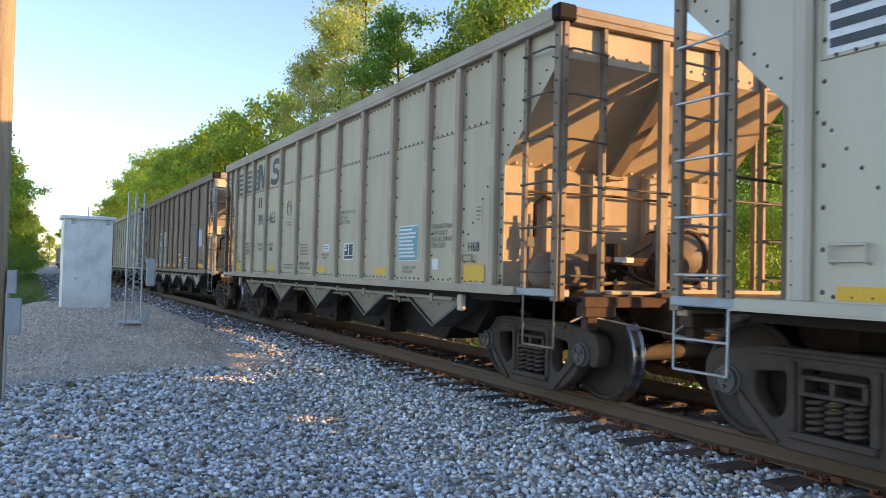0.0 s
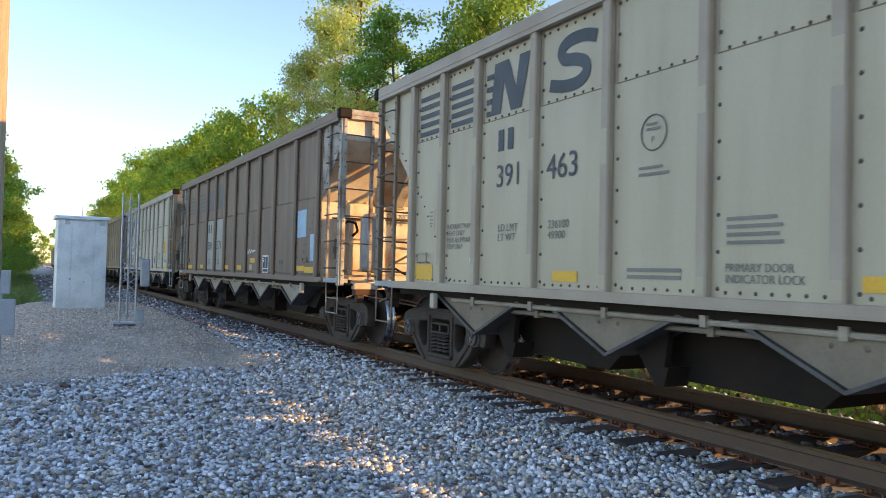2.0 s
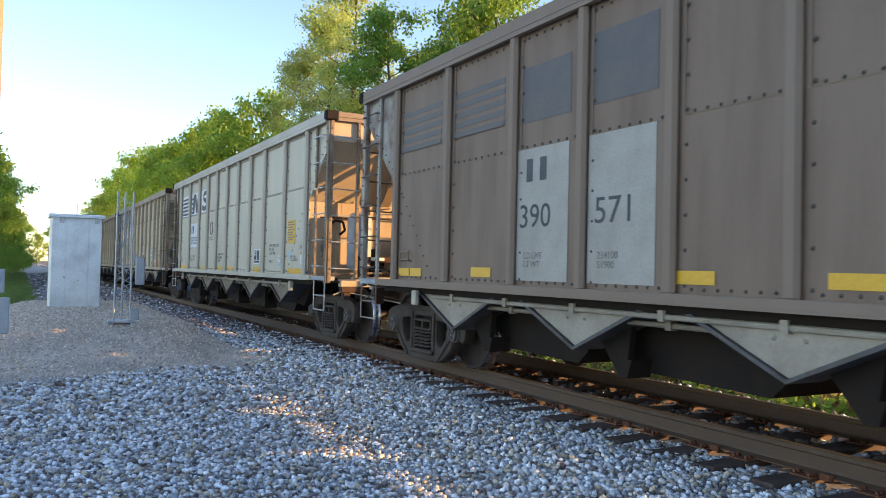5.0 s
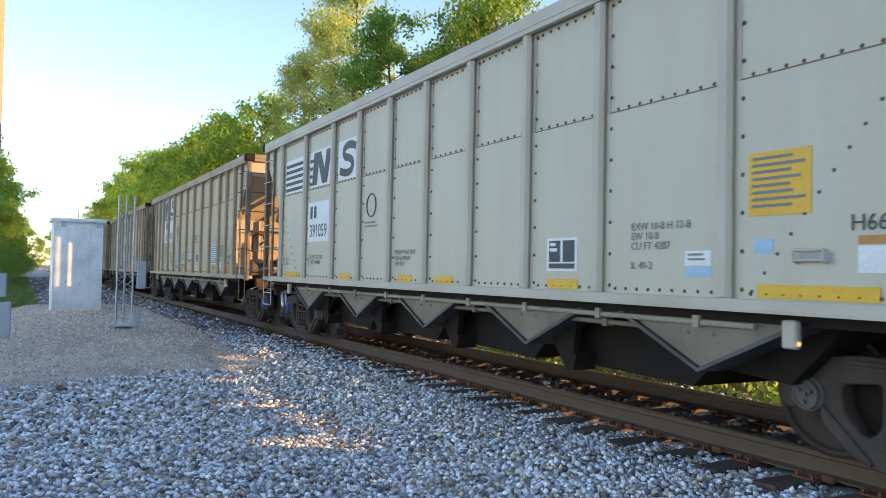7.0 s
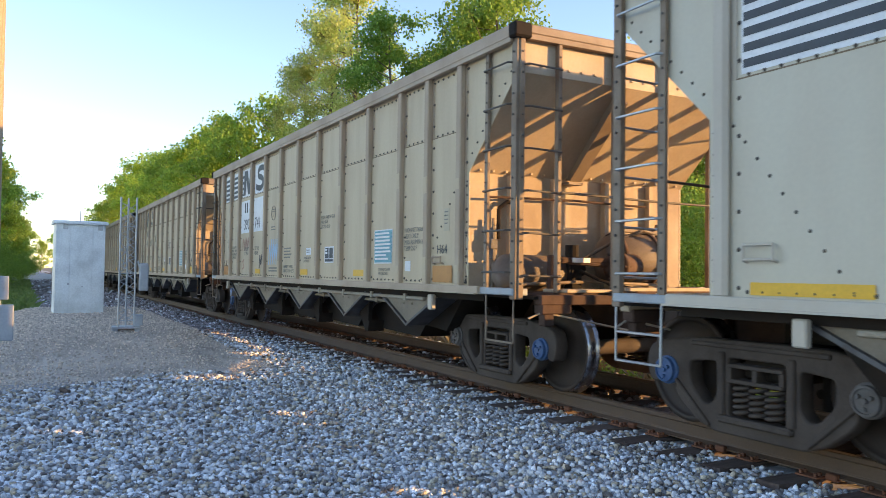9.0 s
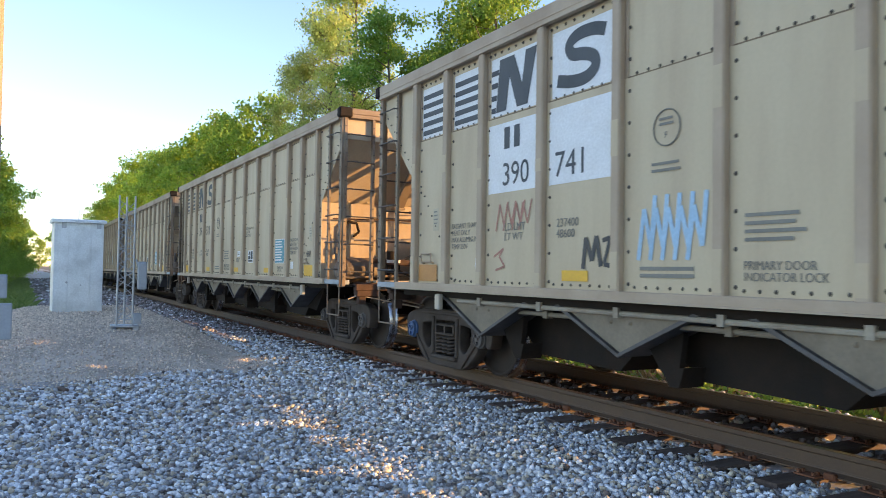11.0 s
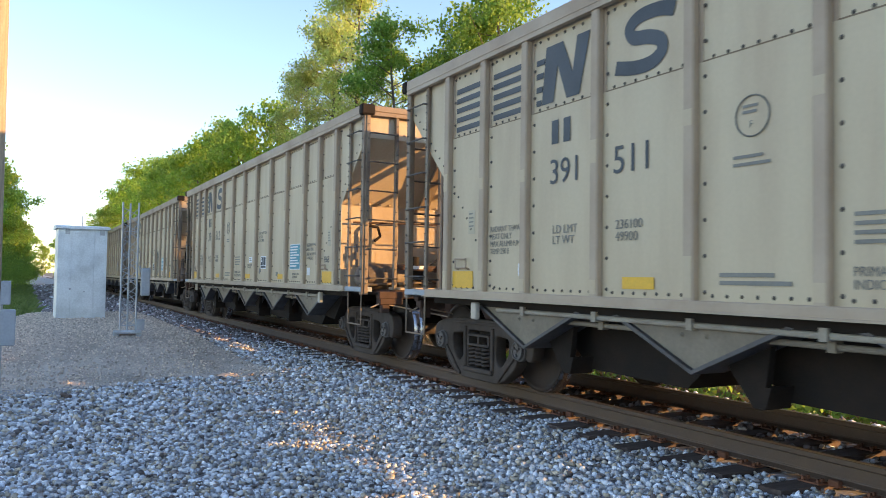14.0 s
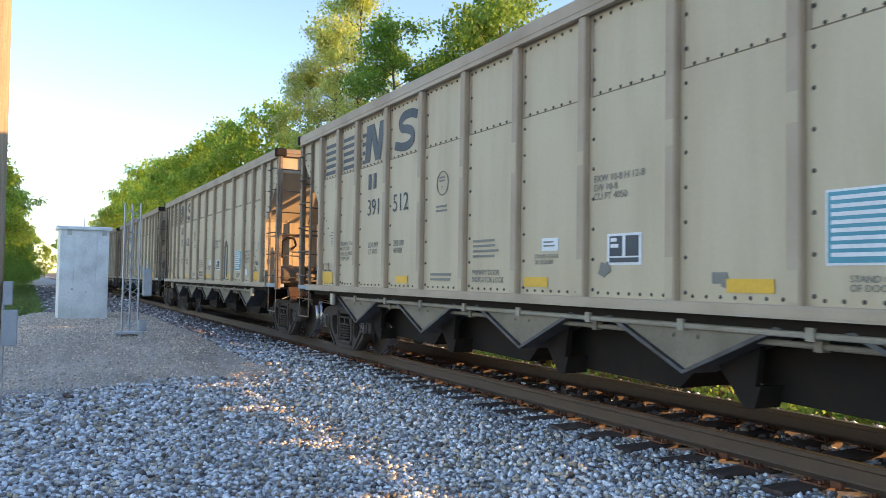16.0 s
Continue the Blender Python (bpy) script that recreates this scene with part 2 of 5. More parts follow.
def rod(bm, a, b, r, seg=8, r2=None):
    a, b = Vector(a), Vector(b)
    d = b - a
    m = Matrix.Translation((a + b) / 2) @ d.to_track_quat("Z", "Y").to_matrix().to_4x4()
    bmesh.ops.create_cone(bm, cap_ends=True, segments=seg, radius1=r, radius2=r if r2 is None else r2, depth=d.length, matrix=m)
    return bm


def rods(points, r, seg=8):
    bm = bmesh.new()
    for a, b in zip(points, points[1:]):
        rod(bm, a, b, r, seg)
    return bm


def prism(bm, outline, y0, y1):
    """Extrudes an outline in x and z from y0 to y1."""
    n = len(outline)
    a = [bm.verts.new((x, y0, z)) for x, z in outline]
    b = [bm.verts.new((x, y1, z)) for x, z in outline]
    bm.faces.new(a)
    bm.faces.new(b[::-1])
    for i in range(n):
        j = (i + 1) % n
        bm.faces.new((a[i], b[i], b[j], a[j]))
    bmesh.ops.recalc_face_normals(bm, faces=bm.faces)
    return bm


def lathe(profile, seg=32, axis="Y"):
    """Turns a closed profile of (radius, along) round the Y axis."""
    bm = bmesh.new()
    rings = []
    for i in range(seg):
        a = 2 * math.pi * i / seg
        rings.append([bm.verts.new((r * math.cos(a), y, r * math.sin(a))) for r, y in profile])
    n = len(profile)
    for i in range(seg):
        p, q = rings[i], rings[(i + 1) % seg]
        for k in range(n):
            j = (k + 1) % n
            bm.faces.new((p[k], p[j], q[j], q[k]))
    bmesh.ops.recalc_face_normals(bm, faces=bm.faces)
    for f in bm.faces:
        f.smooth = True
    return bm


def lettering(text, size, x, z, y, material, parent, side=-1, bold=False, name="lettering", wide=1.0):
    """Painted letters on a side at y, reading from x on, with the foot at z."""
    cu = bpy.data.curves.new("letters", "FONT")
    cu.body, cu.size, cu.extrude, cu.resolution_u = text, size, 0.0008, 3
    cu.align_x = "LEFT"
    cu.space_line = 0.9
    cu.offset = 0.004 if bold else 0.0
    tmp = bpy.data.objects.new("tmp", cu)
    scene.collection.objects.link(tmp)
    dg = bpy.context.evaluated_depsgraph_get()
    me = bpy.data.meshes.new_from_object(tmp.evaluated_get(dg))
    bpy.data.objects.remove(tmp)
    me.materials.clear()
    me.materials.append(material)
    me.transform(Matrix.Diagonal((wide, 1, 1, 1)))
    me.transform(pose(x, y, z, 90, 0, 0 if side < 0 else 180))
    if size < 0.13:
        ob = tagged(new(name, me), kind="stuff")
        ob.parent = parent
        return ob
    # larger characters are parts of their own
    bm = bmesh.new()
    bm.from_mesh(me)
    left = set(bm.verts)
    while left:
        found, edge = set(), [left.pop()]
        while edge:
            v = edge.pop()
            found.add(v)
            for e in v.link_edges:
                w = e.other_vert(v)
                if w in left:
                    left.discard(w)
                    edge.append(w)
        index, single = {}, bmesh.new()
        for v in found:
            index[v] = single.verts.new(v.co)
        for f in {f for v in found for f in v.link_faces}:
            single.faces.new([index[v] for v in f.verts])
        part(name, single, material, parent)
    bm.free()


# ---- ground ----
def smooth(a, b, v):
    t = max(0.0, min(1.0, (v - a) / (b - a)))
    return t * t * (3 - 2 * t)


def height(x, y):
    """The ground: ballast shoulders by the track, a raised gravel pad round the equipment case, a ditch behind."""
    d = abs(y)
    z = -0.228 - 0.205 * smooth(1.5, 3.1, d) if y < 0 else -0.24 - 0.40 * smooth(1.5, 3.6, d)
    if y < 0:
        pad = smooth(-12.0, -15.6, x) * smooth(-1.7, -3.4, y) * smooth(-8.2, -5.4, y) * smooth(-27.0, -22.5, x)
        z += pad * (0.54 + 0.012 * min(8.0, max(0.0, -15 - x)))
        z -= 0.35 * smooth(-5.5, -9.0, y) * smooth(-14, -24, x)
    z += 0.035 * noise.noise((x * 0.5, y * 0.5, 0.0)) * smooth(1.5, 3.0, d) + 0.012 * noise.noise((x * 2.3, y * 2.3, 4.0))
    return z


def ground_sheet():
    bm = bmesh.new()
    xs = [-4500, -1500, -600, -320, -220, -160, -120, -95, -78] + [-66 + 2 * i for i in range(15)] + [-36 + 0.5 * i for i in range(86)] + [8, 14, 25, 60, 200, 800, 4500]
    ys = [-4500, -1200, -300, -100, -50, -30, -20, -15] + [-12 + 0.4 * i for i in range(51)] + [9.5, 12, 16, 22, 40, 100, 400, 1500, 4500]
    grid = [[bm.verts.new((x, y, height(x, y))) for y in ys] for x in xs]
    for i in range(len(xs) - 1):
        for j in range(len(ys) - 1):
            f = bm.faces.new((grid[i][j], grid[i + 1][j], grid[i + 1][j + 1], grid[i][j + 1]))
            c = f.calc_center_median()
            f.smooth = True
            if c.y > 4.6 or (c.y < -6.4 and c.x < -15) or (c.y < -5.0 and c.x < -24) or c.y < -40 or c.x > 40:
                f.material_index = 1
            elif c.y < -2.2 and -25 < c.x < -12.6 and c.y > -6.6:
                f.material_index = 2
    return tagged(part("ground", bm, [GROUND, DIRT, PEBBLE_BED]), "grey gravel ground with a raised tan gravel pad", "ground", kind="structure")


PEBBLE_BED = surf("tan_gravel_bed", (0.60, 0.51, 0.425), 0.95, scale=1.5, fine=45, bump=0.9, stain=(0.30, 0.26, 0.22), stain_amt=0.7)
GROUND_OB = ground_sheet()


# ---- stones ----
def stone_shape(rnd, flat=0.75):
    """A broken stone of twelve corners: an icosahedron with uneven corners."""
    g = (1 + 5 ** 0.5) / 2
    vs = [(-1, g, 0), (1, g, 0), (-1, -g, 0), (1, -g, 0), (0, -1, g), (0, 1, g), (0, -1, -g), (0, 1, -g), (g, 0, -1), (g, 0, 1), (-g, 0, -1), (-g, 0, 1)]
    sx, sy, sz = rnd.uniform(0.75, 1.35), rnd.uniform(0.7, 1.1), rnd.uniform(0.55, 0.95) * flat / 0.75
    return [(x / 1.9 * sx * rnd.uniform(0.55, 1.3), y / 1.9 * sy * rnd.uniform(0.55, 1.3), z / 1.9 * sz * rnd.uniform(0.6, 1.25)) for x, y, z in vs]


ICO = [(0, 11, 5), (0, 5, 1), (0, 1, 7), (0, 7, 10), (0, 10, 11), (1, 5, 9), (5, 11, 4), (11, 10, 2), (10, 7, 6), (7, 1, 8), (3, 9, 4), (3, 4, 2), (3, 2, 6), (3, 6, 8), (3, 8, 9), (4, 9, 5), (2, 4, 11), (6, 2, 10), (8, 6, 7), (9, 8, 1)]
rnd = random.Random(4)
SHAPES = np.array([stone_shape(rnd) for _ in range(24)])


def scatter(name, spots, sizes, material, label, seed, mats=None, weights=None):
    """Many stones in one mesh: spots in x, y; sizes are half-widths."""
    rg = np.random.RandomState(seed)
    n = len(spots)
    pick = rg.randint(0, len(SHAPES), n)
    ang = rg.uniform(0, 2 * np.pi, n)
    v = SHAPES[pick] * sizes[:, None, None]
    c, s = np.cos(ang)[:, None], np.sin(ang)[:, None]
    x = v[:, :, 0] * c - v[:, :, 1] * s + spots[:, 0:1]
    y = v[:, :, 0] * s + v[:, :, 1] * c + spots[:, 1:2]
    hz = np.array([height(px, py) for px, py in spots])
    z = v[:, :, 2] + hz[:, None] + (sizes * rg.uniform(-0.35, 1.1, n))[:, None]
    verts = np.stack([x, y, z], axis=2).reshape(-1, 3)
    faces = (np.array(ICO)[None] + (np.arange(n) * 12)[:, None, None]).reshape(-1, 3)
    me = bpy.data.meshes.new(name)
    me.vertices.add(len(verts))
    me.vertices.foreach_set("co", verts.ravel())
    me.loops.add(len(faces) * 3)
    me.loops.foreach_set("vertex_index", faces.ravel())
    me.polygons.add(len(faces))
    me.polygons.foreach_set("loop_start", np.arange(0, len(faces) * 3, 3))
    if mats:
        for m in mats:
            me.materials.append(m)
        me.polygons.foreach_set("material_index", np.repeat(rg.choice(len(mats), n, p=weights), 20))
    else:
        me.materials.append(material)
    me.update(calc_edges=True)
    ob = new(name, me)
    return tagged(ob, label, "gravel", kind="stuff")


def spread(x0, x1, y0, y1, step, seed, keep):
    rg = np.random.RandomState(seed)
    gx, gy = np.meshgrid(np.arange(x0, x1, step), np.arange(y0, y1, step))
    p = np.stack([gx.ravel(), gy.ravel()], 1) + rg.uniform(-0.55, 0.55, (gx.size, 2)) * step
    return p[[keep(a, b) for a, b in p]]


def near_view(x, y):
    a = math.degrees(math.atan2(y - EYE[1], -x))
    return -4 < a < 62


def on_pad(x, y):
    return x < -12.4 - 0.35 * math.sin(y * 1.3) and y < -2.5 + 0.25 * math.sin(x * 0.9)


def ballast():
    mats, w = [STONE, STONE_DARK, STONE_TAN], [0.66, 0.13, 0.21]
    keep = lambda x, y: near_view(x, y) and not on_pad(x, y) and (y < -1.32 or abs(((x + 3.83) / 0.505) % 1 - 0.5) < 0.30)
    a = spread(-9.0, -1.5, -7.4, -0.85, 0.036, 11, keep)
    rg = np.random.RandomState(1)
    scatter("ballast_stones", a, rg.uniform(0.014, 0.031, len(a)), None, "blue-grey crushed ballast stones beside the rail", 2, mats, w)
    b = spread(-17.0, -9.0, -7.6, -0.85, 0.051, 12, keep)
    scatter("ballast_stones", b, rg.uniform(0.019, 0.038, len(b)), None, "blue-grey crushed ballast stones beside the rail", 3, mats, w)
    old = [STONE_PURPLE, STONE_DARK, STONE]
    c = spread(-29.0, -17.0, -6.8, -0.85, 0.078, 13, lambda x, y: not on_pad(x, y) or x < -24)
    scatter("ballast_stones", c, rg.uniform(0.022, 0.046, len(c)), None, "purple-grey ballast stones along the track", 5, old, [0.55, 0.20, 0.25])
    c = spread(-50.0, -29.0, -5.6, -0.85, 0.13, 17, lambda x, y: True)
    scatter("ballast_stones", c, rg.uniform(0.035, 0.07, len(c)), None, "purple-brown ballast stones down the track", 5, old, [0.65, 0.20, 0.15])
    c = spread(-110.0, -50.0, -5.2, -0.85, 0.28, 19, lambda x, y: True)
    scatter("ballast_stones", c, rg.uniform(0.07, 0.13, len(c)), None, "purple-brown ballast far down the track", 9, old, [0.65, 0.25, 0.10])
    # Mostly dark stones: shade under the cars is put into the mix.
    d = spread(-24.0, -1.0, -0.66, 2.6, 0.085, 14, lambda x, y: near_view(x, y) and (abs(y) > 1.32 or abs(((x + 3.83) / 0.505) % 1 - 0.5) < 0.30) and abs(abs(y) - 0.717) > 0.09)
    scatter("ballast_stones", d, rg.uniform(0.028, 0.05, len(d)), None, "ballast stones between the rails, darkened for shade under the cars", 6, mats, [0.18, 0.72, 0.10])
    e = spread(-25.0, -12.0, -7.0, -2.3, 0.051, 15, on_pad)
    scatter("pad_gravel", e, rg.uniform(0.010, 0.024, len(e)), PEBBLE, "fine tan-grey gravel on the raised pad", 7)
    f = spread(-30.0, -3.0, 2.6, 5.2, 0.12, 16, near_view)
    scatter("path_gravel", f, rg.uniform(0.02, 0.045, len(f)), STONE_TAN, "tan gravel on the far side of the track", 8)

    # the nearest stones, each a piece of its own
    rnd = random.Random(31)
    shapes = []
    for i in range(12):
        bm = bmesh.new()
        vs = [bm.verts.new(p) for p in SHAPES[i]]
        for f in ICO:
            bm.faces.new([vs[j] for j in f])
        shapes.append(mesh_of("stone", bm, mats[(0, 0, 0, 1, 0, 2)[i % 6]]))
    for i in range(300):
        x, y, s = rnd.uniform(-5.6, -3.4), rnd.uniform(-4.4, -2.2), rnd.uniform(0.022, 0.036)
        part("stone", shapes[rnd.randrange(12)], None, GROUND_OB, at=pose(x, y, height(x, y) + s * 0.9, rnd.uniform(-25, 25), rnd.uniform(-25, 25), rnd.uniform(0, 360)) @ Matrix.Diagonal((s, s, s, 1)))


ballast()


# ---- track ----
def rail(y):
    """A rail of flat-bottomed section, its head worn brighter on top."""
    prof = [(-0.070, -0.178), (0.070, -0.178), (0.070, -0.168), (0.016, -0.150), (0.009, -0.135), (0.009, -0.050), (0.034, -0.038), (0.035, -0.008), (0.028, 0.0), (-0.028, 0.0), (-0.035, -0.008), (-0.034, -0.038), (-0.009, -0.050), (-0.009, -0.135), (-0.016, -0.150), (-0.070, -0.168)]
    bm = bmesh.new()
    n = len(prof)
    rows = [[bm.verts.new((x, y + a, b)) for a, b in prof] for x in (-240, -120, -60, -30, -15, -8, -4, 0, 5, 30)]
    for p, q in zip(rows, rows[1:]):
        for i in range(n):
            f = bm.faces.new((p[i], p[(i + 1) % n], q[(i + 1) % n], q[i]))
            if i == 8:
                f.material_index = 1
    bm.faces.new(rows[0])
    bm.faces.new(rows[-1])
    bmesh.ops.recalc_face_normals(bm, faces=bm.faces)
    return tagged(part("rail", bm, [RAIL_SIDE, RAIL_HEAD]), "rusty brown steel rail with a worn bright head", "rail", "rails of the track", kind="structure")


def track():
    rail(-0.717)
    rail(0.717)
    bed = tagged(new("track_bed"), "weathered wooden ties with rusty plates and spikes", "railway track", kind="structure")
    rnd = random.Random(8)
    ties = []
    for k in range(4):
        bm = bmesh.new()
        cuboid(bm, -0.115, 0.115, -1.30, 1.30, -0.178, 0.0, 0.012)
        for v in bm.verts:
            v.co.x += rnd.uniform(-0.010, 0.010)
            v.co.z += rnd.uniform(-0.010, 0.004)
        ties.append(mesh_of("tie", bm, TIE))
    bm = bmesh.new()
    cuboid(bm, -0.09, 0.09, -0.17, 0.17, 0.0, 0.014, 0.004)
    for x in (-0.06, 0.06):
        for y in (-0.095, 0.095, -0.14):
            cuboid(bm, x - 0.010, x + 0.010, y - 0.012, y + 0.012, 0.012, 0.038)
    plate_me = mesh_of("tie_plate", bm, RUST)
    bm = bmesh.new()
    cuboid(bm, -0.045, 0.045, -0.02, 0.03, -0.03, 0.02, 0.008)
    anchor_me = mesh_of("rail_anchor", bm, RUST)
    for k in range(-6, 120):
        x = -3.83 - 0.505 * k + rnd.uniform(-0.04, 0.04)
        dy = rnd.uniform(-0.06, 0.06)
        part("tie", ties[rnd.randrange(4)], None, bed, at=pose(x, dy, -0.192, 0, 0, rnd.uniform(-1.5, 1.5)))
        if k < 60:
            for y in (-0.717, 0.717):
                part("tie_plate", plate_me, None, bed, at=pose(x, y, -0.192))
            if k % 2 == 0:
                part("rail_anchor", anchor_me, None, bed, at=pose(x + 0.15, -0.80, -0.165))


track()


# ---- equipment beside the track ----
def equipment_case():
    """A tall galvanised signal case with a lidded roof, standing on the pad."""
    z = height(-20.8, -4.7) - 0.03
    case = tagged(new("equipment_case"), "tall galvanised steel signal equipment case on gravel pad", "equipment case")
    case.matrix_basis = pose(-20.85, -4.71, z, 0, 0, 1.5)
    h = 2.12
    bm = box(-0.5, 0.5, -0.53, 0.53, 0.0, h, 0.01)
    part("body", bm, GALV, case)
    for y0, y1 in ((-0.53, -0.235), (-0.23, 0.255), (0.26, 0.53)):
        part("front_panel", box(0.50, 0.512, y0 + 0.004, y1 - 0.004, 0.03, h - 0.06, 0.004), GALV, case)
    bm = bmesh.new()
    prism(bm, [(-0.58, h), (0.60, h), (0.60, h + 0.06), (0.0, h + 0.11), (-0.58, h + 0.06)], -0.585, 0.585)
    part("roof", bm, GALV, case)
    for y in (-0.33, 0.42):
        part("hasp", cuboid(box(0.50, 0.53, y - 0.05, y + 0.05, h - 0.13, h + 0.02, 0.006), 0.51, 0.54, y - 0.02, y + 0.02, h - 0.10, h - 0.06), STEEL, case)
    bm = rod(bmesh.new(), (0.515, -0.25, 0.72), (0.535, -0.25, 0.72), 0.025, 10)
    part("lock", bm, STEEL, case)
    part("bolt", rod(bmesh.new(), (0.515, 0.05, 0.66), (0.53, 0.05, 0.66), 0.018, 8), STEEL, case)
    part("antenna", rod(bmesh.new(), (0, 0.02, h + 0.09), (0, 0.02, h + 0.36), 0.012, 6), STEEL, case)


def lattice_mast():
    """A three-legged lattice mast with a signal box hung on it."""
    x, y = -15.5, -4.19
    z = height(x, y) - 0.02
    m = tagged(new("lattice_mast"), "galvanised steel lattice mast on a low bolted base", "mast")
    m.matrix_basis = pose(x, y, z, 0, 0, -4)
    feet = [(0.05, -0.135), (0.05, 0.135), (-0.18, 0.0)]
    h = 2.46
    for a, b in feet:
        part("leg", rod(bmesh.new(), (a, b, 0.10), (a, b, h), 0.017, 8), STEEL, m)
    for i in range(3):
        a, b = feet[i], feet[(i + 1) % 3]
        n = 15
        for k in range(n):
            z0, z1 = 0.2 + (h - 0.3) * k / n, 0.2 + (h - 0.3) * (k + 1) / n
            p, q = (a, b) if k % 2 else (b, a)
            part("lacing_bar", rod(bmesh.new(), (*p, z0), (*q, z1), 0.007, 5), STEEL, m)
            if k % 3 == 0:
                part("cross_bar", rod(bmesh.new(), (*a, z0), (*b, z0), 0.006, 5), STEEL, m)

    part("base", cuboid(box(-0.25, 0.14, -0.24, 0.24, 0.06, 0.10, 0.008), 0.04, 0.12, -0.23, -0.15, 0.0, 0.10), STEEL, m)
    part("base_foot", box(0.02, 0.12, 0.14, 0.24, -0.03, 0.09, 0.006), STEEL, m)
    part("base_foot", box(0.02, 0.12, -0.24, -0.14, -0.03, 0.09, 0.006), STEEL, m)
    part("junction_box", box(0.06, 0.17, 0.14, 0.28, 0.12, 0.32, 0.01), GREY_BOX, m, "grey steel junction box")
    bm = cuboid(box(-0.03, 0.14, 0.20, 0.36, 0.75, 1.26, 0.02), 0.10, 0.16, 0.22, 0.34, 1.16, 1.22)
    part("instrument_housing", bm, GREY_BOX, m, "weathered grey instrument housing")
    bm = rods([(0.05, 0.17, 1.3), (0.05, 0.24, 1.1)], 0.02, 6)
    part("bracket", bm, STEEL, m)


def utility_pole():
    x, y = -10.75, -6.28
    z = height(x, y) - 0.1
    p = tagged(new("utility_pole"), "weathered wooden utility pole with grey meter boxes", "utility pole")
    p.matrix_basis = pose(x, y, z)
    bm = bmesh.new()
    rings = []
    for k in range(9):
        r = 0.165 - 0.006 * k
        rings.append([bm.verts.new((r * math.cos(a), r * math.sin(a), k * 1.1)) for a in [2 * math.pi * i / 20 for i in range(20)]])
    for a, b in zip(rings, rings[1:]):
        for i in range(20):
            bm.faces.new((a[i], a[(i + 1) % 20], b[(i + 1) % 20], b[i])).smooth = True
    bm.faces.new(rings[-1])
    part("shaft", bm, POLE_WOOD, p)
    part("meter_box", box(-0.02, 0.16, 0.155, 0.26, 1.38, 1.66, 0.01), GREY_BOX, p, "small grey steel box")
    part("meter_box", box(-0.02, 0.20, 0.155, 0.32, 0.90, 1.32, 0.012), GREY_BOX, p, "larger grey steel box")
    part("conduit", rod(bmesh.new(), (0.10, 0.165, 0.0), (0.10, 0.165, 1.4), 0.02, 8), STEEL, p)


def culvert_pipe():
    c = tagged(new("culvert_pipe"), "corrugated galvanised culvert pipe lying on tan gravel", "pipe")
    bm = bmesh.new()
    n, seg, r = 60, 28, 0.30
    for inner in (0, 1):
        rows = []
        for k in range(n):
            rr = r - 0.02 * inner + 0.014 * math.sin(k * 2 * math.pi / 4)
            rows.append([bm.verts.new((-1.6 * k / n, rr * math.cos(a), rr * math.sin(a) + r)) for a in [2 * math.pi * i / seg for i in range(seg)]])
        for a, b in zip(rows, rows[1:]):
            for i in range(seg):
                bm.faces.new((a[i], b[i], b[(i + 1) % seg], a[(i + 1) % seg])).smooth = True
        if inner:
            for i in range(seg):
                bm.faces.new((first[i], first[(i + 1) % seg], rows[0][(i + 1) % seg], rows[0][i]))
        first = rows[0]
    part("barrel", bm, PIPE, c)
    c.matrix_basis = pose(-13.3, 3.6, height(-13.3, 3.6) - 0.02, 0, 0, -38)


def ground_bits():
    for x, y, a in ((-11.6, -5.35, 20),):
        bm = box(-0.13, 0.13, -0.025, 0.03, 0, 0.05, 0.012)
        tagged(part("wood_scrap", bm, TIE, at=pose(x, y, height(x, y) + 0.01, 0, 0, a)), "dark weathered wood scrap lying on gravel", "wood scrap")


equipment_case()
lattice_mast()
utility_pole()
culvert_pipe()
ground_bits()


# ---- plants ----
def leaves(spots, sizes, seed, droop=0.3, slim=1.0):
    """Single leaves, each a bent diamond of two triangles."""
    rg = np.random.RandomState(seed)
    n = len(spots)
    d = rg.normal(size=(n, 3))
    d[:, 2] -= droop
    d /= np.linalg.norm(d, axis=1)[:, None]
    o = rg.normal(size=(n, 3))
    o -= (o * d).sum(1)[:, None] * d
    o /= np.linalg.norm(o, axis=1)[:, None]
    s = sizes[:, None]
    up = np.cross(d, o)
    v = np.stack([spots, spots + s * (0.5 * d + 0.42 * slim * o), spots + s * d, spots + s * (0.5 * d - 0.42 * slim * o + 0.15 * up)], 1).reshape(-1, 3)
    f = (np.array([(0, 1, 2), (0, 2, 3)])[None] + (np.arange(n) * 4)[:, None, None]).reshape(-1, 3)
    return v, f


def raw_mesh(name, v, f, material):
    me = bpy.data.meshes.new(name)
    me.vertices.add(len(v))
    me.vertices.foreach_set("co", np.asarray(v, dtype=np.float32).ravel())
    me.loops.add(len(f) * 3)
    me.loops.foreach_set("vertex_index", np.asarray(f).ravel())
    me.polygons.add(len(f))
    me.polygons.foreach_set("loop_start", np.arange(0, len(f) * 3, 3))
    me.materials.append(material)
    me.update(calc_edges=True)
    return me


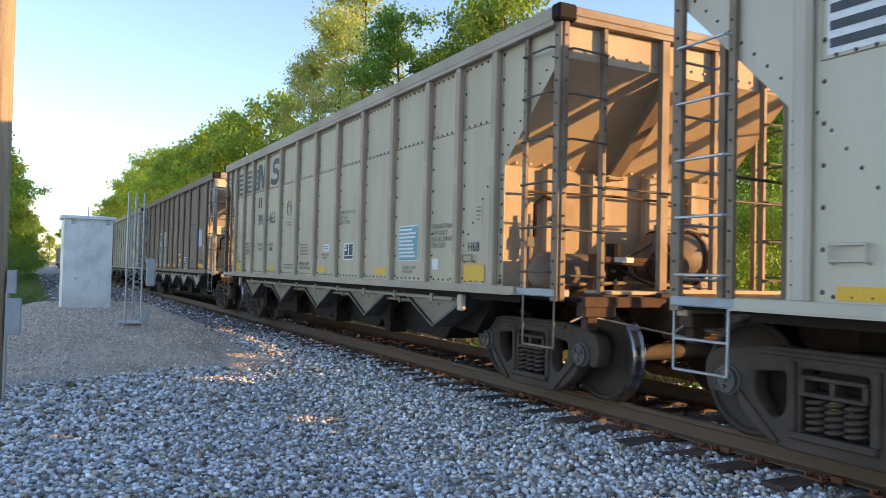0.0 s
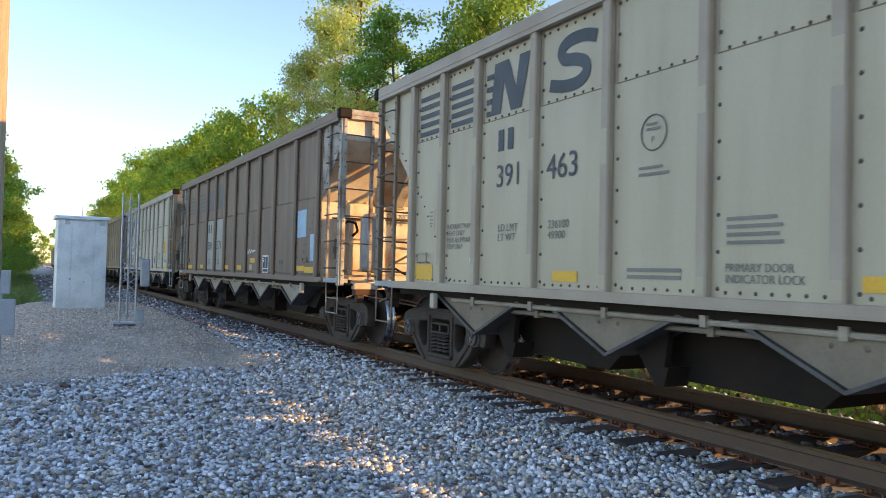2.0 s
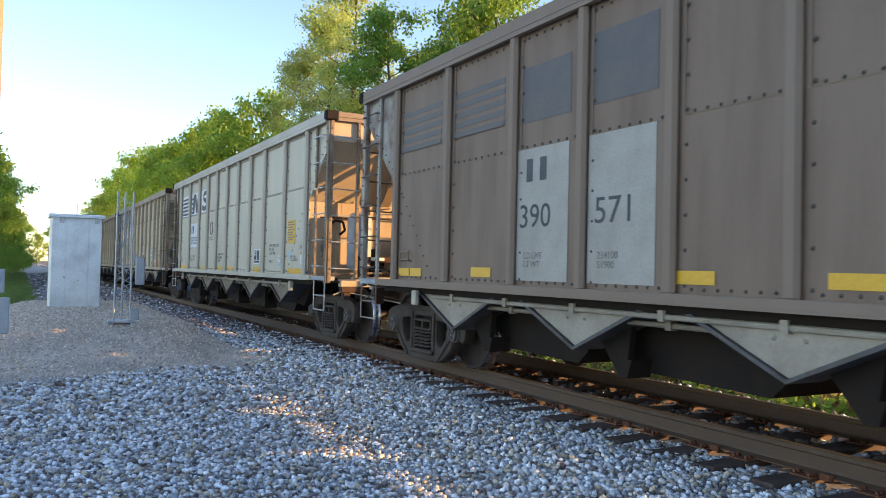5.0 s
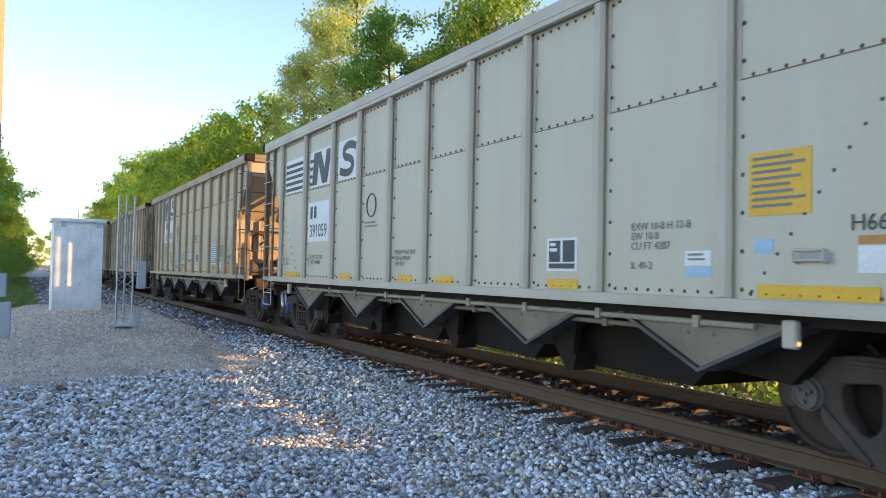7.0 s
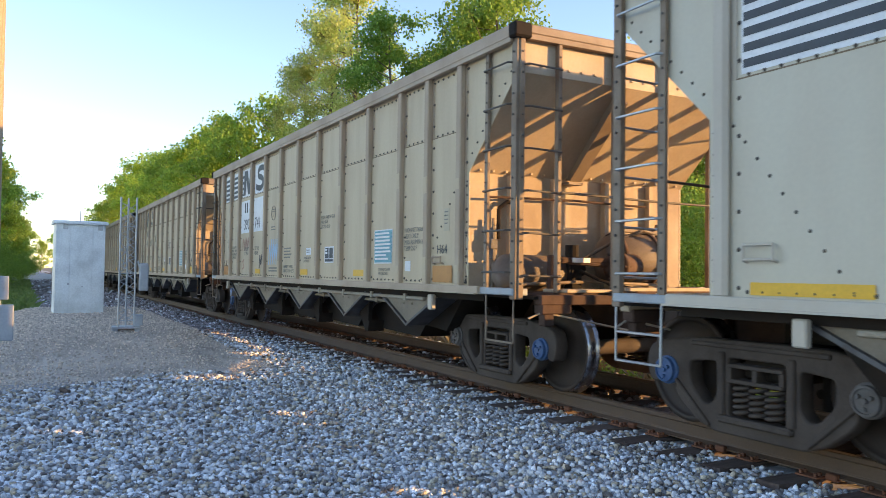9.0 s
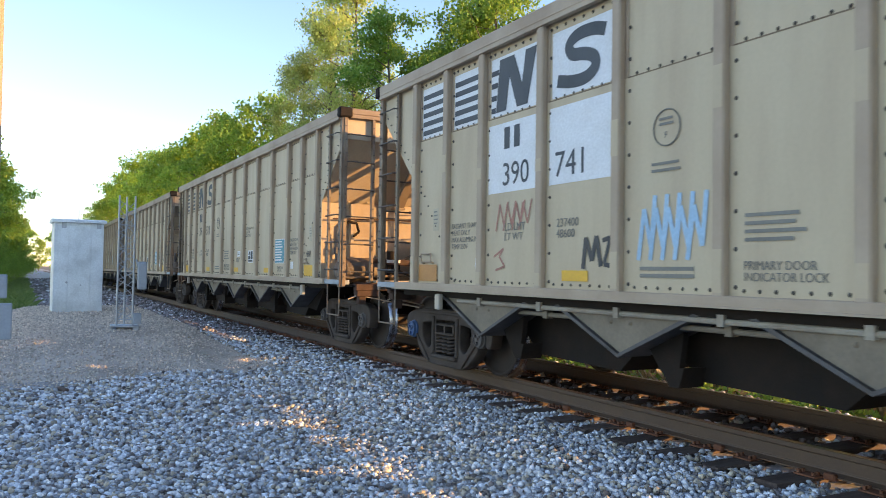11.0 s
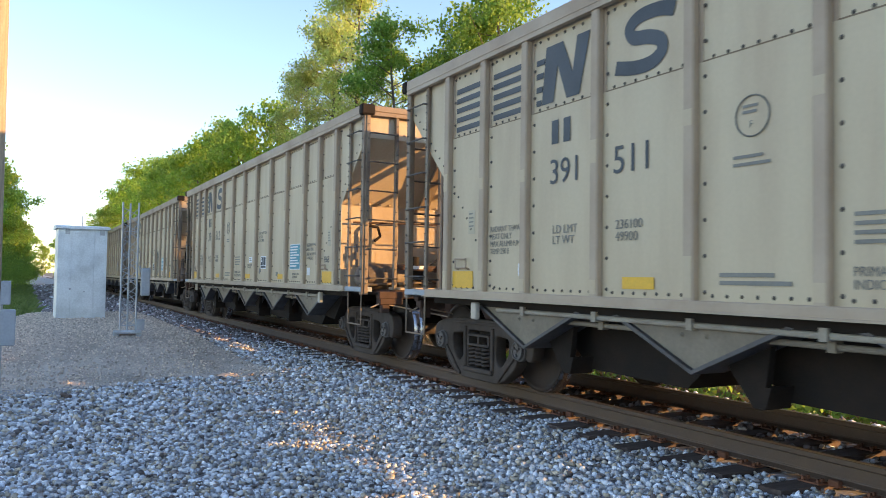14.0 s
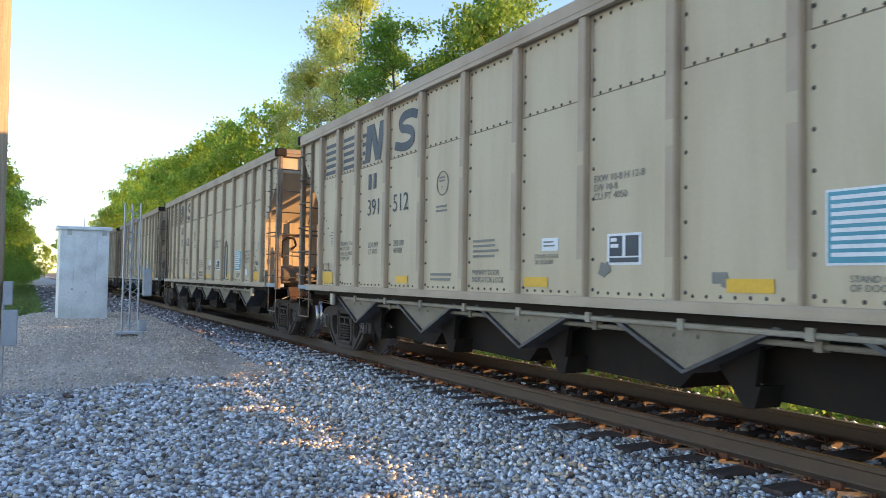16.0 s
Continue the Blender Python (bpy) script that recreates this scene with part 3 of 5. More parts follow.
def tree(h, seed, material, count, spread_r, base=0.18, leaf=0.26, gaps=0.9):
    """A trunk with limbs and twigs, and a crown of leaves in clumps round the twig ends."""
    rnd = random.Random(seed)
    t = new("tree")
    bm = bmesh.new()
    lean = Vector((rnd.uniform(-0.03, 0.03), rnd.uniform(-0.03, 0.03), 1))
    r0 = 0.011 * h
    p = Vector((0, 0, -0.3))
    n = 7
    stem = [p.copy()]
    for k in range(n):
        p = p + lean * (h * 0.9 / n) + Vector((rnd.uniform(-0.2, 0.2), rnd.uniform(-0.2, 0.2), 0))
        stem.append(p.copy())
        rod(bm, stem[-2], stem[-1], r0 * (1 - 0.8 * k / n), 7, r0 * (1 - 0.8 * (k + 1) / n))
    clumps = []
    limbs = int(20 + h)
    for i in range(limbs):
        f = base + (1 - base) * (i + rnd.random()) / limbs
        k = min(n - 1, int(f * n))
        a = stem[k].lerp(stem[k + 1], f * n - k)
        ang = rnd.uniform(0, 6.283)
        shape = math.sin(math.pi * min(1.0, 0.18 + 0.80 * (f - base) / (1 - base))) ** 0.7
        L = spread_r * shape * rnd.uniform(0.55, 1.15) + 0.5
        b = a + Vector((math.cos(ang) * L, math.sin(ang) * L, L * rnd.uniform(0.25, 0.8)))
        rod(bm, a, b, r0 * 0.22, 5, r0 * 0.06)
        for q in range(3):
            c = a.lerp(b, rnd.uniform(0.35, 1.05)) + Vector((rnd.gauss(0, 0.35), rnd.gauss(0, 0.35), rnd.gauss(0.1, 0.35))) * (0.5 + 0.2 * spread_r)
            clumps.append((c, rnd.uniform(0.35, 0.75) * gaps * (0.5 + spread_r * 0.16)))
        clumps.append((b, rnd.uniform(0.3, 0.6) * gaps * (0.5 + spread_r * 0.16)))
    for q in range(4):
        clumps.append((stem[-1] + Vector((rnd.gauss(0, 0.5), rnd.gauss(0, 0.5), rnd.uniform(-0.2, 0.9))), 0.6))
    part("trunk", bm, BARK, t)
    rg = np.random.RandomState(seed)
    cs = np.array([tuple(c) for c, r in clumps])
    rs = np.array([r for c, r in clumps])
    idx = rg.choice(len(cs), count, p=rs**2 / (rs**2).sum())
    spots = cs[idx] + rg.normal(size=(count, 3)) * (rs[idx] * 0.75)[:, None] * np.array([1, 1, 0.75])
    v, f = leaves(spots, rg.uniform(0.6, 1.2, count) * leaf, seed)
    part("crown", raw_mesh("crown", v, f, material), None, t)
    return t


def wood():
    kinds = {
        "maple": (tree(19, 1, LEAF_G, 12000, 4.2, 0.12, 0.31), "broad green-leaved maple tree at the wood's edge"),
        "bright": (tree(17, 2, LEAF_Y, 12000, 4.0, 0.10, 0.31), "sunlit yellow-green tree at the wood's edge"),
        "ash": (tree(20, 9, LEAF_G, 20000, 3.9, 0.12, 0.21, 0.9), "tall green tree with fine leaves"),
        "cottonwood": (tree(21, 3, LEAF_P, 24000, 3.2, 0.12, 0.165, 0.85), "tall slender pale cottonwood tree with sparse leaves"),
        "dark": (tree(20, 4, LEAF_D, 20000, 3.9, 0.15, 0.21, 0.75), "tall deep green tree with gaps in the crown"),
        "young": (tree(9, 5, LEAF_Y, 5500, 2.8, 0.05, 0.30), "young yellow-green tree with foliage to the ground"),
        "sapling": (tree(9, 15, LEAF_G, 17000, 2.9, 0.05, 0.135), "young green tree with fine sunlit foliage"),
        "sunlit": (tree(17, 12, LEAF_Y, 20000, 4.0, 0.10, 0.21), "tall sunlit yellow-green tree behind the train"),
        "bush": (tree(4.5, 6, LEAF_G, 12000, 2.4, 0.02, 0.105), "dense green roadside bush"),
    }
    used = set()

    def put(kind, x, y, turn, s, hs=None):
        ob, label = kinds[kind]
        m = pose(x, y, height(x, y) - 0.1, 0, 0, turn)
        if kind in used:
            ob = copy_thing(ob, m)
        used.add(kind)
        ob.matrix_basis = m @ Matrix.Diagonal((s, s, hs or s, 1))
        tagged(ob, label, "bush" if kind == "bush" else "tree", "bushes by the wood" if kind == "bush" else "trees of the wood")

    rnd = random.Random(12)
    # the far side of the track, from far down the line to where the wood stands back
    far = [(-205, 12, "maple", 1.0), (-188, 11, "bright", 1.1), (-172, 12, "maple", 1.02), (-158, 11, "bright", 1.15), (-146, 12, "maple", 1.05), (-134, 10.5, "bright", 1.2), (-124, 12, "maple", 1.08),
           (-113, 11.5, "bright", 1.12), (-104, 13, "maple", 0.95), (-96, 12, "dark", 0.9), (-90, 11, "bright", 1.05), (-83, 12.5, "maple", 0.98), (-76, 11.5, "bright", 1.0), (-70, 14, "maple", 0.98)]
    for x, y, k, s in far:
        put(k, x, y, rnd.uniform(0, 360), s)
    tall = [(-58.5, 13.2, "cottonwood", 0.92), (-55.0, 13.9, "cottonwood", 1.06), (-52.0, 14.9, "cottonwood", 1.16), (-58, 18, "ash", 0.85), (-46.0, 15.3, "dark", 0.98), (-39.5, 18.2, "ash", 1.06), (-42.5, 18.2, "ash", 0.98), (-48, 18.5, "dark", 0.92),
            (-36.5, 23.5, "cottonwood", 0.72), (-33, 26, "cottonwood", 0.70), (-29, 25, "ash", 0.62), (-27, 21, "cottonwood", 0.66), (-24, 23, "sunlit", 0.85), (-21, 22, "ash", 0.80), (-19, 26, "sunlit", 0.95), (-16.5, 24, "sunlit", 0.8), (-50, 20, "bright", 0.95)]
    for x, y, k, s in tall:
        put(k, x, y, rnd.uniform(0, 360), s)
    for i in range(22):
        x = -185 + 6.3 * i + rnd.uniform(-1, 1)
        put("young", x, 8.2 + rnd.uniform(-0.5, 1.2), rnd.uniform(0, 360), rnd.uniform(0.7, 1.05))
    for i in range(12):
        put("sapling", -44 + 2.5 * i, 15.5 + rnd.uniform(-0.8, 2.0) - 0.1 * i, rnd.uniform(0, 360), rnd.uniform(0.75, 1.1))
    for i in range(16):
        put("bush", -44 + 2.0 * i, 12.5 + rnd.uniform(-0.8, 1.0), rnd.uniform(0, 360), rnd.uniform(0.6, 0.95))
    # the near side, far down the line, and the wood that closes the view
    # Mostly the brighter-leaved kind, its colour standing in for sunlight on these crowns.
    for x, y, k, s in ((-58, -11.5, "bright", 0.76), (-66, -11.0, "maple", 0.73), (-74, -11.2, "bright", 0.88), (-82, -10.0, "bright", 0.86), (-90, -9.4, "bright", 0.80), (-100, -8.8, "maple", 0.76), (-112, -8.4, "bright", 0.67), (-128, -7.8, "bright", 0.62), (-150, -6.8, "maple", 0.53), (-52, -12.2, "maple", 0.73)):
        put(k, x, y, rnd.uniform(0, 360), s)
    for x, y, s in ((-58, -9.6, 0.9), (-64, -8.8, 0.8), (-71, -8.6, 0.9), (-80, -8.0, 0.8), (-90, -7.4, 0.9), (-100, -7.2, 0.8), (-112, -6.9, 0.9), (-126, -6.4, 0.9)):
        put("bush", x, y, rnd.uniform(0, 360), s)
    for i in range(9):
        put("bright" if i % 2 else "maple", -262 + rnd.uniform(-6, 6), -14 + 4.2 * i, rnd.uniform(0, 360), rnd.uniform(0.55, 0.8))


def blades(name, spots, sizes, material, label, seed, slim=0.12):
    rg = np.random.RandomState(seed)
    base = np.array([(x, y, height(x, y)) for x, y in spots])
    n = len(base)
    tip = np.stack([rg.normal(0, 0.35, n), rg.normal(0, 0.35, n), np.ones(n)], 1)
    o = rg.normal(size=(n, 3))
    o[:, 2] = 0
    o /= np.linalg.norm(o, axis=1)[:, None]
    s = sizes[:, None]
    v = np.stack([base - o * s * slim * 0.5, base + o * s * slim * 0.5, base + tip * s * 0.6 + o * s * slim * 0.4, base + tip * s + tip * np.array([0.5, 0.5, -0.15]) * s], 1).reshape(-1, 3)
    f = (np.array([(0, 1, 2), (0, 2, 3)])[None] + (np.arange(n) * 4)[:, None, None]).reshape(-1, 3)
    ob = new(name, raw_mesh(name, v, f, material))
    return tagged(ob, label, "grass", kind="stuff")


def weeds():
    rg = np.random.RandomState(5)
    p = np.stack([rg.uniform(-46, -2, 26000), 4.4 + np.abs(rg.normal(0, 3.2, 26000))], 1)
    blades("grass", p, rg.uniform(0.15, 0.5, len(p)), GRASS, "green grass and weeds beyond the track", 1)
    p = np.stack([rg.uniform(-46, -2, 9000), 3.7 + np.abs(rg.normal(0, 1.8, 9000))], 1)
    blades("dry_grass", p, rg.uniform(0.15, 0.55, len(p)), STRAW, "dry straw-coloured grass beyond the track", 2, 0.07)
    c = np.stack([rg.uniform(-16, -3, 260), rg.uniform(3.2, 6.0, 260)], 1)
    i = rg.randint(0, 260, 9000)
    sp = np.stack([c[i, 0] + rg.normal(0, 0.16, 9000), c[i, 1] + rg.normal(0, 0.16, 9000), np.zeros(9000)], 1)
    sp[:, 2] = [height(a, b) for a, b in sp[:, :2]] + np.abs(rg.normal(0.12, 0.12, 9000))
    v, f = leaves(sp, rg.uniform(0.05, 0.16, 9000), 7, -0.4, 0.8)
    tagged(new("weeds", raw_mesh("weeds", v, f, LEAF_G)), "leafy green weeds beyond the track", "weeds", kind="stuff")
    i = rg.randint(0, 40, 260)
    sp = np.stack([c[i, 0] + rg.normal(0, 0.2, 260), c[i, 1] + rg.normal(0, 0.2, 260), np.zeros(260)], 1)
    sp[:, 2] = [height(a, b) + 0.42 for a, b in sp[:, :2]] + rg.normal(0, 0.05, 260)
    v, f = leaves(sp, rg.uniform(0.03, 0.06, 260), 8)
    tagged(new("white_blossoms", raw_mesh("white_blossoms", v, f, BLOSSOM)), "small white blossoms among the weeds", "flowers", kind="stuff")
    p = np.stack([rg.uniform(-100, -32, 16000), -5.5 - np.abs(rg.normal(0, 1.6, 16000))], 1)
    blades("grass", p, rg.uniform(0.15, 0.5, len(p)), GRASS, "green grass by the dirt verge", 3)


wood()
weeds()

# ---- the train ----
ROLLING, CARS = [], []
PITCH, FIRST = 15.49, -14.835  # from car to car; where the seventh car's middle stands at 14.5 s
REAR, FRONT, AXLE, WR = -6.02, 5.87, 0.889, 0.457
RIBS = [-5.90, -5.10, -4.31, -3.23, -2.15, -1.07, 0.0, 1.07, 2.15, 3.23, 4.30, 5.08, 5.88]
RIBS_WIDE = [-5.88, -4.50, -3.14, -2.05, -0.98, 0.08, 1.15, 2.24, 3.33, 4.69, 5.94]
SIDE, SHEET_END, RIM_END = 1.56, 6.02, 6.96
Z0, ZSEAM, ZTOP = 1.10, 2.80, 3.60


def run(t):
    u = t - 14.5
    return 5.47583 * u + 0.014812 * u**2 + 0.00076426 * u**3 + 0.00015534 * u**4 + 0.000005958 * u**5


def rivet(bm, x, y, z, r=0.018, side=-1):
    """A low six-sided rivet head on a side sheet."""
    tip = bm.verts.new((x, y + side * 0.02, z))
    ring = [bm.verts.new((x + r * math.cos(a), y, z + r * math.sin(a))) for a in (0, 1.047, 2.094, 3.142, 4.189, 5.236)]
    for i in range(6):
        bm.faces.new((tip, ring[i], ring[(i + 1) % 6]))


def wheel_mesh():
    prof = [(0.085, -0.02), (0.085, 0.16), (0.13, 0.15), (0.15, 0.09), (0.38, 0.06), (0.405, 0.085), (0.41, 0.10), (0.452, 0.095),
            (0.457, 0.02), (0.462, -0.01), (0.478, -0.02), (0.480, -0.035), (0.468, -0.045), (0.40, -0.045), (0.385, -0.01), (0.15, 0.03), (0.13, -0.02)]
    bm = lathe(prof, 40)
    for f in bm.faces:
        c = f.calc_center_median()
        if math.hypot(c.x, c.z) > 0.449:
            f.material_index = 1
    return mesh_of("wheel", bm, [WHEEL, TREAD])


def wheelset_parts():
    axle = lathe([(0.0, -1.02), (0.075, -1.02), (0.075, -0.85), (0.085, -0.6), (0.08, 0.6), (0.075, 0.85), (0.075, 1.02), (0.0, 1.02)], 16)
    return mesh_of("axle", axle, CAST)


def rounded(points, r, n=3):
    """A closed outline with its corners rounded by r."""
    out = []
    m = len(points)
    for i in range(m):
        p, a, b = (Vector(points[(i + k) % m]) for k in (0, -1, 1))
        ea, eb = a - p, b - p
        q = min(r, ea.length * 0.45, eb.length * 0.45)
        u, v = p + ea.normalized() * q, p + eb.normalized() * q
        for k in range(n + 1):
            f = k / n
            out.append(u * (1 - f) ** 2 + p * 2 * f * (1 - f) + v * f * f)
    return out


def pierced_plate(name, outline, holes, half, bevel, material):
    """A cast plate in x and z with rounded openings and softened edges, its middle at y = 0."""
    cu = bpy.data.curves.new(name, "CURVE")
    cu.dimensions, cu.fill_mode, cu.extrude, cu.bevel_depth, cu.bevel_resolution = "2D", "BOTH", half - bevel, bevel, 1
    for ring in (outline, *holes):
        sp = cu.splines.new("POLY")
        sp.points.add(len(ring) - 1)
        for q, v in zip(sp.points, ring):
            q.co = (v.x, v.y, 0, 1)
        sp.use_cyclic_u = True
    tmp = bpy.data.objects.new("tmp", cu)
    scene.collection.objects.link(tmp)
    me = bpy.data.meshes.new_from_object(tmp.evaluated_get(bpy.context.evaluated_depsgraph_get()))
    bpy.data.objects.remove(tmp)
    me.transform(pose(0, 0, 0, 90))
    bm = bmesh.new()
    bm.from_mesh(me)
    return bm


def side_frame_mesh():
    """A cast side frame: arched top member, sloping lower members, two open windows, the spring opening and bearing jaws."""
    right = [(0.40, 0.045), (0.56, 0.10), (0.74, 0.235), (0.80, 0.31), (0.80, 0.55), (0.98, 0.55), (1.00, 0.36), (1.09, 0.36), (1.13, 0.52), (1.09, 0.64), (0.94, 0.69), (0.55, 0.735)]
    outline = rounded(right + [(-x, z) for x, z in right[::-1]], 0.05)
    win = [(0.36, 0.60), (0.36, 0.30), (0.44, 0.22), (0.52, 0.225), (0.66, 0.37), (0.665, 0.57)]
    holes = [rounded(win, 0.06), rounded([(-x, z) for x, z in win], 0.06), rounded([(-0.27, 0.63), (0.27, 0.63), (0.27, 0.15), (-0.27, 0.15)], 0.05)]
    bm = pierced_plate("side_frame", outline, holes, 0.075, 0.016, CAST)
    # the raised rib round the top member and the spring seat
    cuboid(bm, -0.62, 0.62, -0.098, -0.066, 0.685, 0.725, 0.01)
    cuboid(bm, -0.33, 0.33, -0.12, 0.12, 0.12, 0.175, 0.015)
    for d in (-1, 1):
        cuboid(bm, d * 0.285, d * 0.345, -0.10, -0.06, 0.17, 0.66, 0.012)
        turn = Matrix.Translation((d * 0.60, -0.085, 0.245)) @ Matrix.Rotation(-d * radians(42), 4, "Y")
        cuboid(bm, -0.24, 0.24, -0.014, 0.02, -0.04, -0.005, 0.008, turn)
    return mesh_of("side_frame", bm, CAST)


def spring_mesh():
    bm = bmesh.new()
    turns, r, n = 5.5, 0.064, 66
    pts = [Vector((r * math.cos(2 * math.pi * turns * i / n), r * math.sin(2 * math.pi * turns * i / n), 0.18 + 0.25 * i / n)) for i in range(n + 1)]
    last = None
    for i, p in enumerate(pts):
        out = Vector((p.x, p.y, 0)).normalized()
        ring = [bm.verts.new(p + out * 0.017 * math.cos(a) + Vector((0, 0, 0.017 * math.sin(a)))) for a in (0, 1.57, 3.14, 4.71)]
        if last:
            for k in range(4):
                bm.faces.new((last[k], last[(k + 1) % 4], ring[(k + 1) % 4], ring[k]))
        last = ring
    bmesh.ops.recalc_face_normals(bm, faces=bm.faces)
    for f in bm.faces:
        f.smooth = True
    return mesh_of("spring", bm, CAST)


def cap_mesh(material):
    """A flat bearing end cap with a raised rim and three bolts."""
    bm = lathe([(0.0, 0.0), (0.118, 0.0), (0.118, -0.045), (0.104, -0.055), (0.100, -0.085), (0.082, -0.092), (0.078, -0.080), (0.0, -0.080)], 24)
    for f in bm.faces:
        f.smooth = False
    for k in range(3):
        a = 2 * math.pi * k / 3 + 0.5
        rod(bm, (0.052 * math.cos(a), -0.080, 0.052 * math.sin(a)), (0.052 * math.cos(a), -0.102, 0.052 * math.sin(a)), 0.016, 6)
    rod(bm, (0, -0.08, 0), (0, -0.095, 0), 0.02, 8)
    return mesh_of("bearing_cap", bm, material)


def bolster_end_mesh():
    bm = bmesh.new()
    cuboid(bm, -0.25, 0.25, -0.10, 0.10, 0.43, 0.46, 0.006)
    cuboid(bm, -0.25, 0.25, -0.10, 0.10, 0.545, 0.575, 0.006)
    for x in (-0.235, 0.0, 0.235):
        cuboid(bm, x - 0.02, x + 0.02, -0.09, 0.10, 0.45, 0.55)
    return mesh_of("bolster_end", bm, CAST)


MESH = {"wheel": wheel_mesh(), "axle": wheelset_parts(), "side_frame": side_frame_mesh(), "spring": spring_mesh(), "cap": cap_mesh(CAP), "blue_cap": cap_mesh(BLUE_CAP), "bolster": bolster_end_mesh()}


def truck(car, x, blue=()):
    """Two side frames with springs and bearing caps, a bolster, and two rolling wheelsets."""
    for s in (-1, 1):
        turn = pose(x, s * 1.02, 0, 0, 0, 0 if s < 0 else 180)
        fr = part("side_frame", MESH["side_frame"], None, car, "grimy cast steel truck side frame", turn)
        part("bolster_end", MESH["bolster"], None, fr)
        for dx in (-0.145, 0.0, 0.145):
            part("spring", MESH["spring"], None, fr, at=pose(dx, -0.035, 0))
        for dx in (-AXLE, AXLE):
            hue = "blue_cap" if (x, dx) in blue and s < 0 else "cap"
            part("bearing_cap", MESH[hue], None, fr, "blue bearing cap" if hue == "blue_cap" else "", pose(dx, -0.045, WR))
        bm = cuboid(bmesh.new(), -AXLE - 0.085, -AXLE + 0.085, -0.06, 0.06, 0.40, 0.56, 0.02)
        cuboid(bm, AXLE - 0.085, AXLE + 0.085, -0.06, 0.06, 0.40, 0.56, 0.02)
        part("bearing_adapter", bm, CAST, fr)
    part("bolster", cuboid(box(x - 0.2, x + 0.2, -1.0, 1.0, 0.45, 0.72, 0.03), x - 0.3, x + 0.3, -0.4, 0.4, 0.70, 0.86), GRIME, car)
    for dx in (-AXLE, AXLE):
        bm = bmesh.new()
        for s in (-1, 1):
            cuboid(bm, x + dx - math.copysign(0.56, dx), x + dx - math.copysign(0.49, dx), s * 0.75 - 0.05, s * 0.75 + 0.05, 0.28, 0.58, 0.01)
        rod(bm, (x + dx - math.copysign(0.57, dx), -0.8, 0.40), (x + dx - math.copysign(0.57, dx), 0.8, 0.40), 0.035, 8)
        part("brake_beam", bm, GRIME, car)
        ws = part("wheelset", MESH["axle"], None, car, "brown steel wheelset with bright tread", pose(x + dx, 0, WR))
        part("wheel", MESH["wheel"], None, ws, at=pose(0, -0.755, 0, 0, 0, 180))
        part("wheel", MESH["wheel"], None, ws, at=pose(0, 0.755, 0))
        ROLLING.append(ws)


def panel_mesh(x0, x1, z0, z1, paint, cut=0):
    """One side sheet between two ribs; cut slopes its outer edge in under the rim (1: towards +x, -1: towards -x)."""
    bm = bmesh.new()
    if cut:
        inner, out, tip = (x0, x1, RIM_END) if cut > 0 else (x1, x0, -RIM_END)
        prism(bm, [(inner, z0), (out, z0), (out, 2.35), (tip, 3.26), (tip, z1), (inner, z1)], -0.006, 0.006)
    else:
        prism(bm, [(x0, z0), (x1, z0), (x1, z1), (x0, z1)], -0.006, 0.006)
    return mesh_of("side_panel", bm, paint)


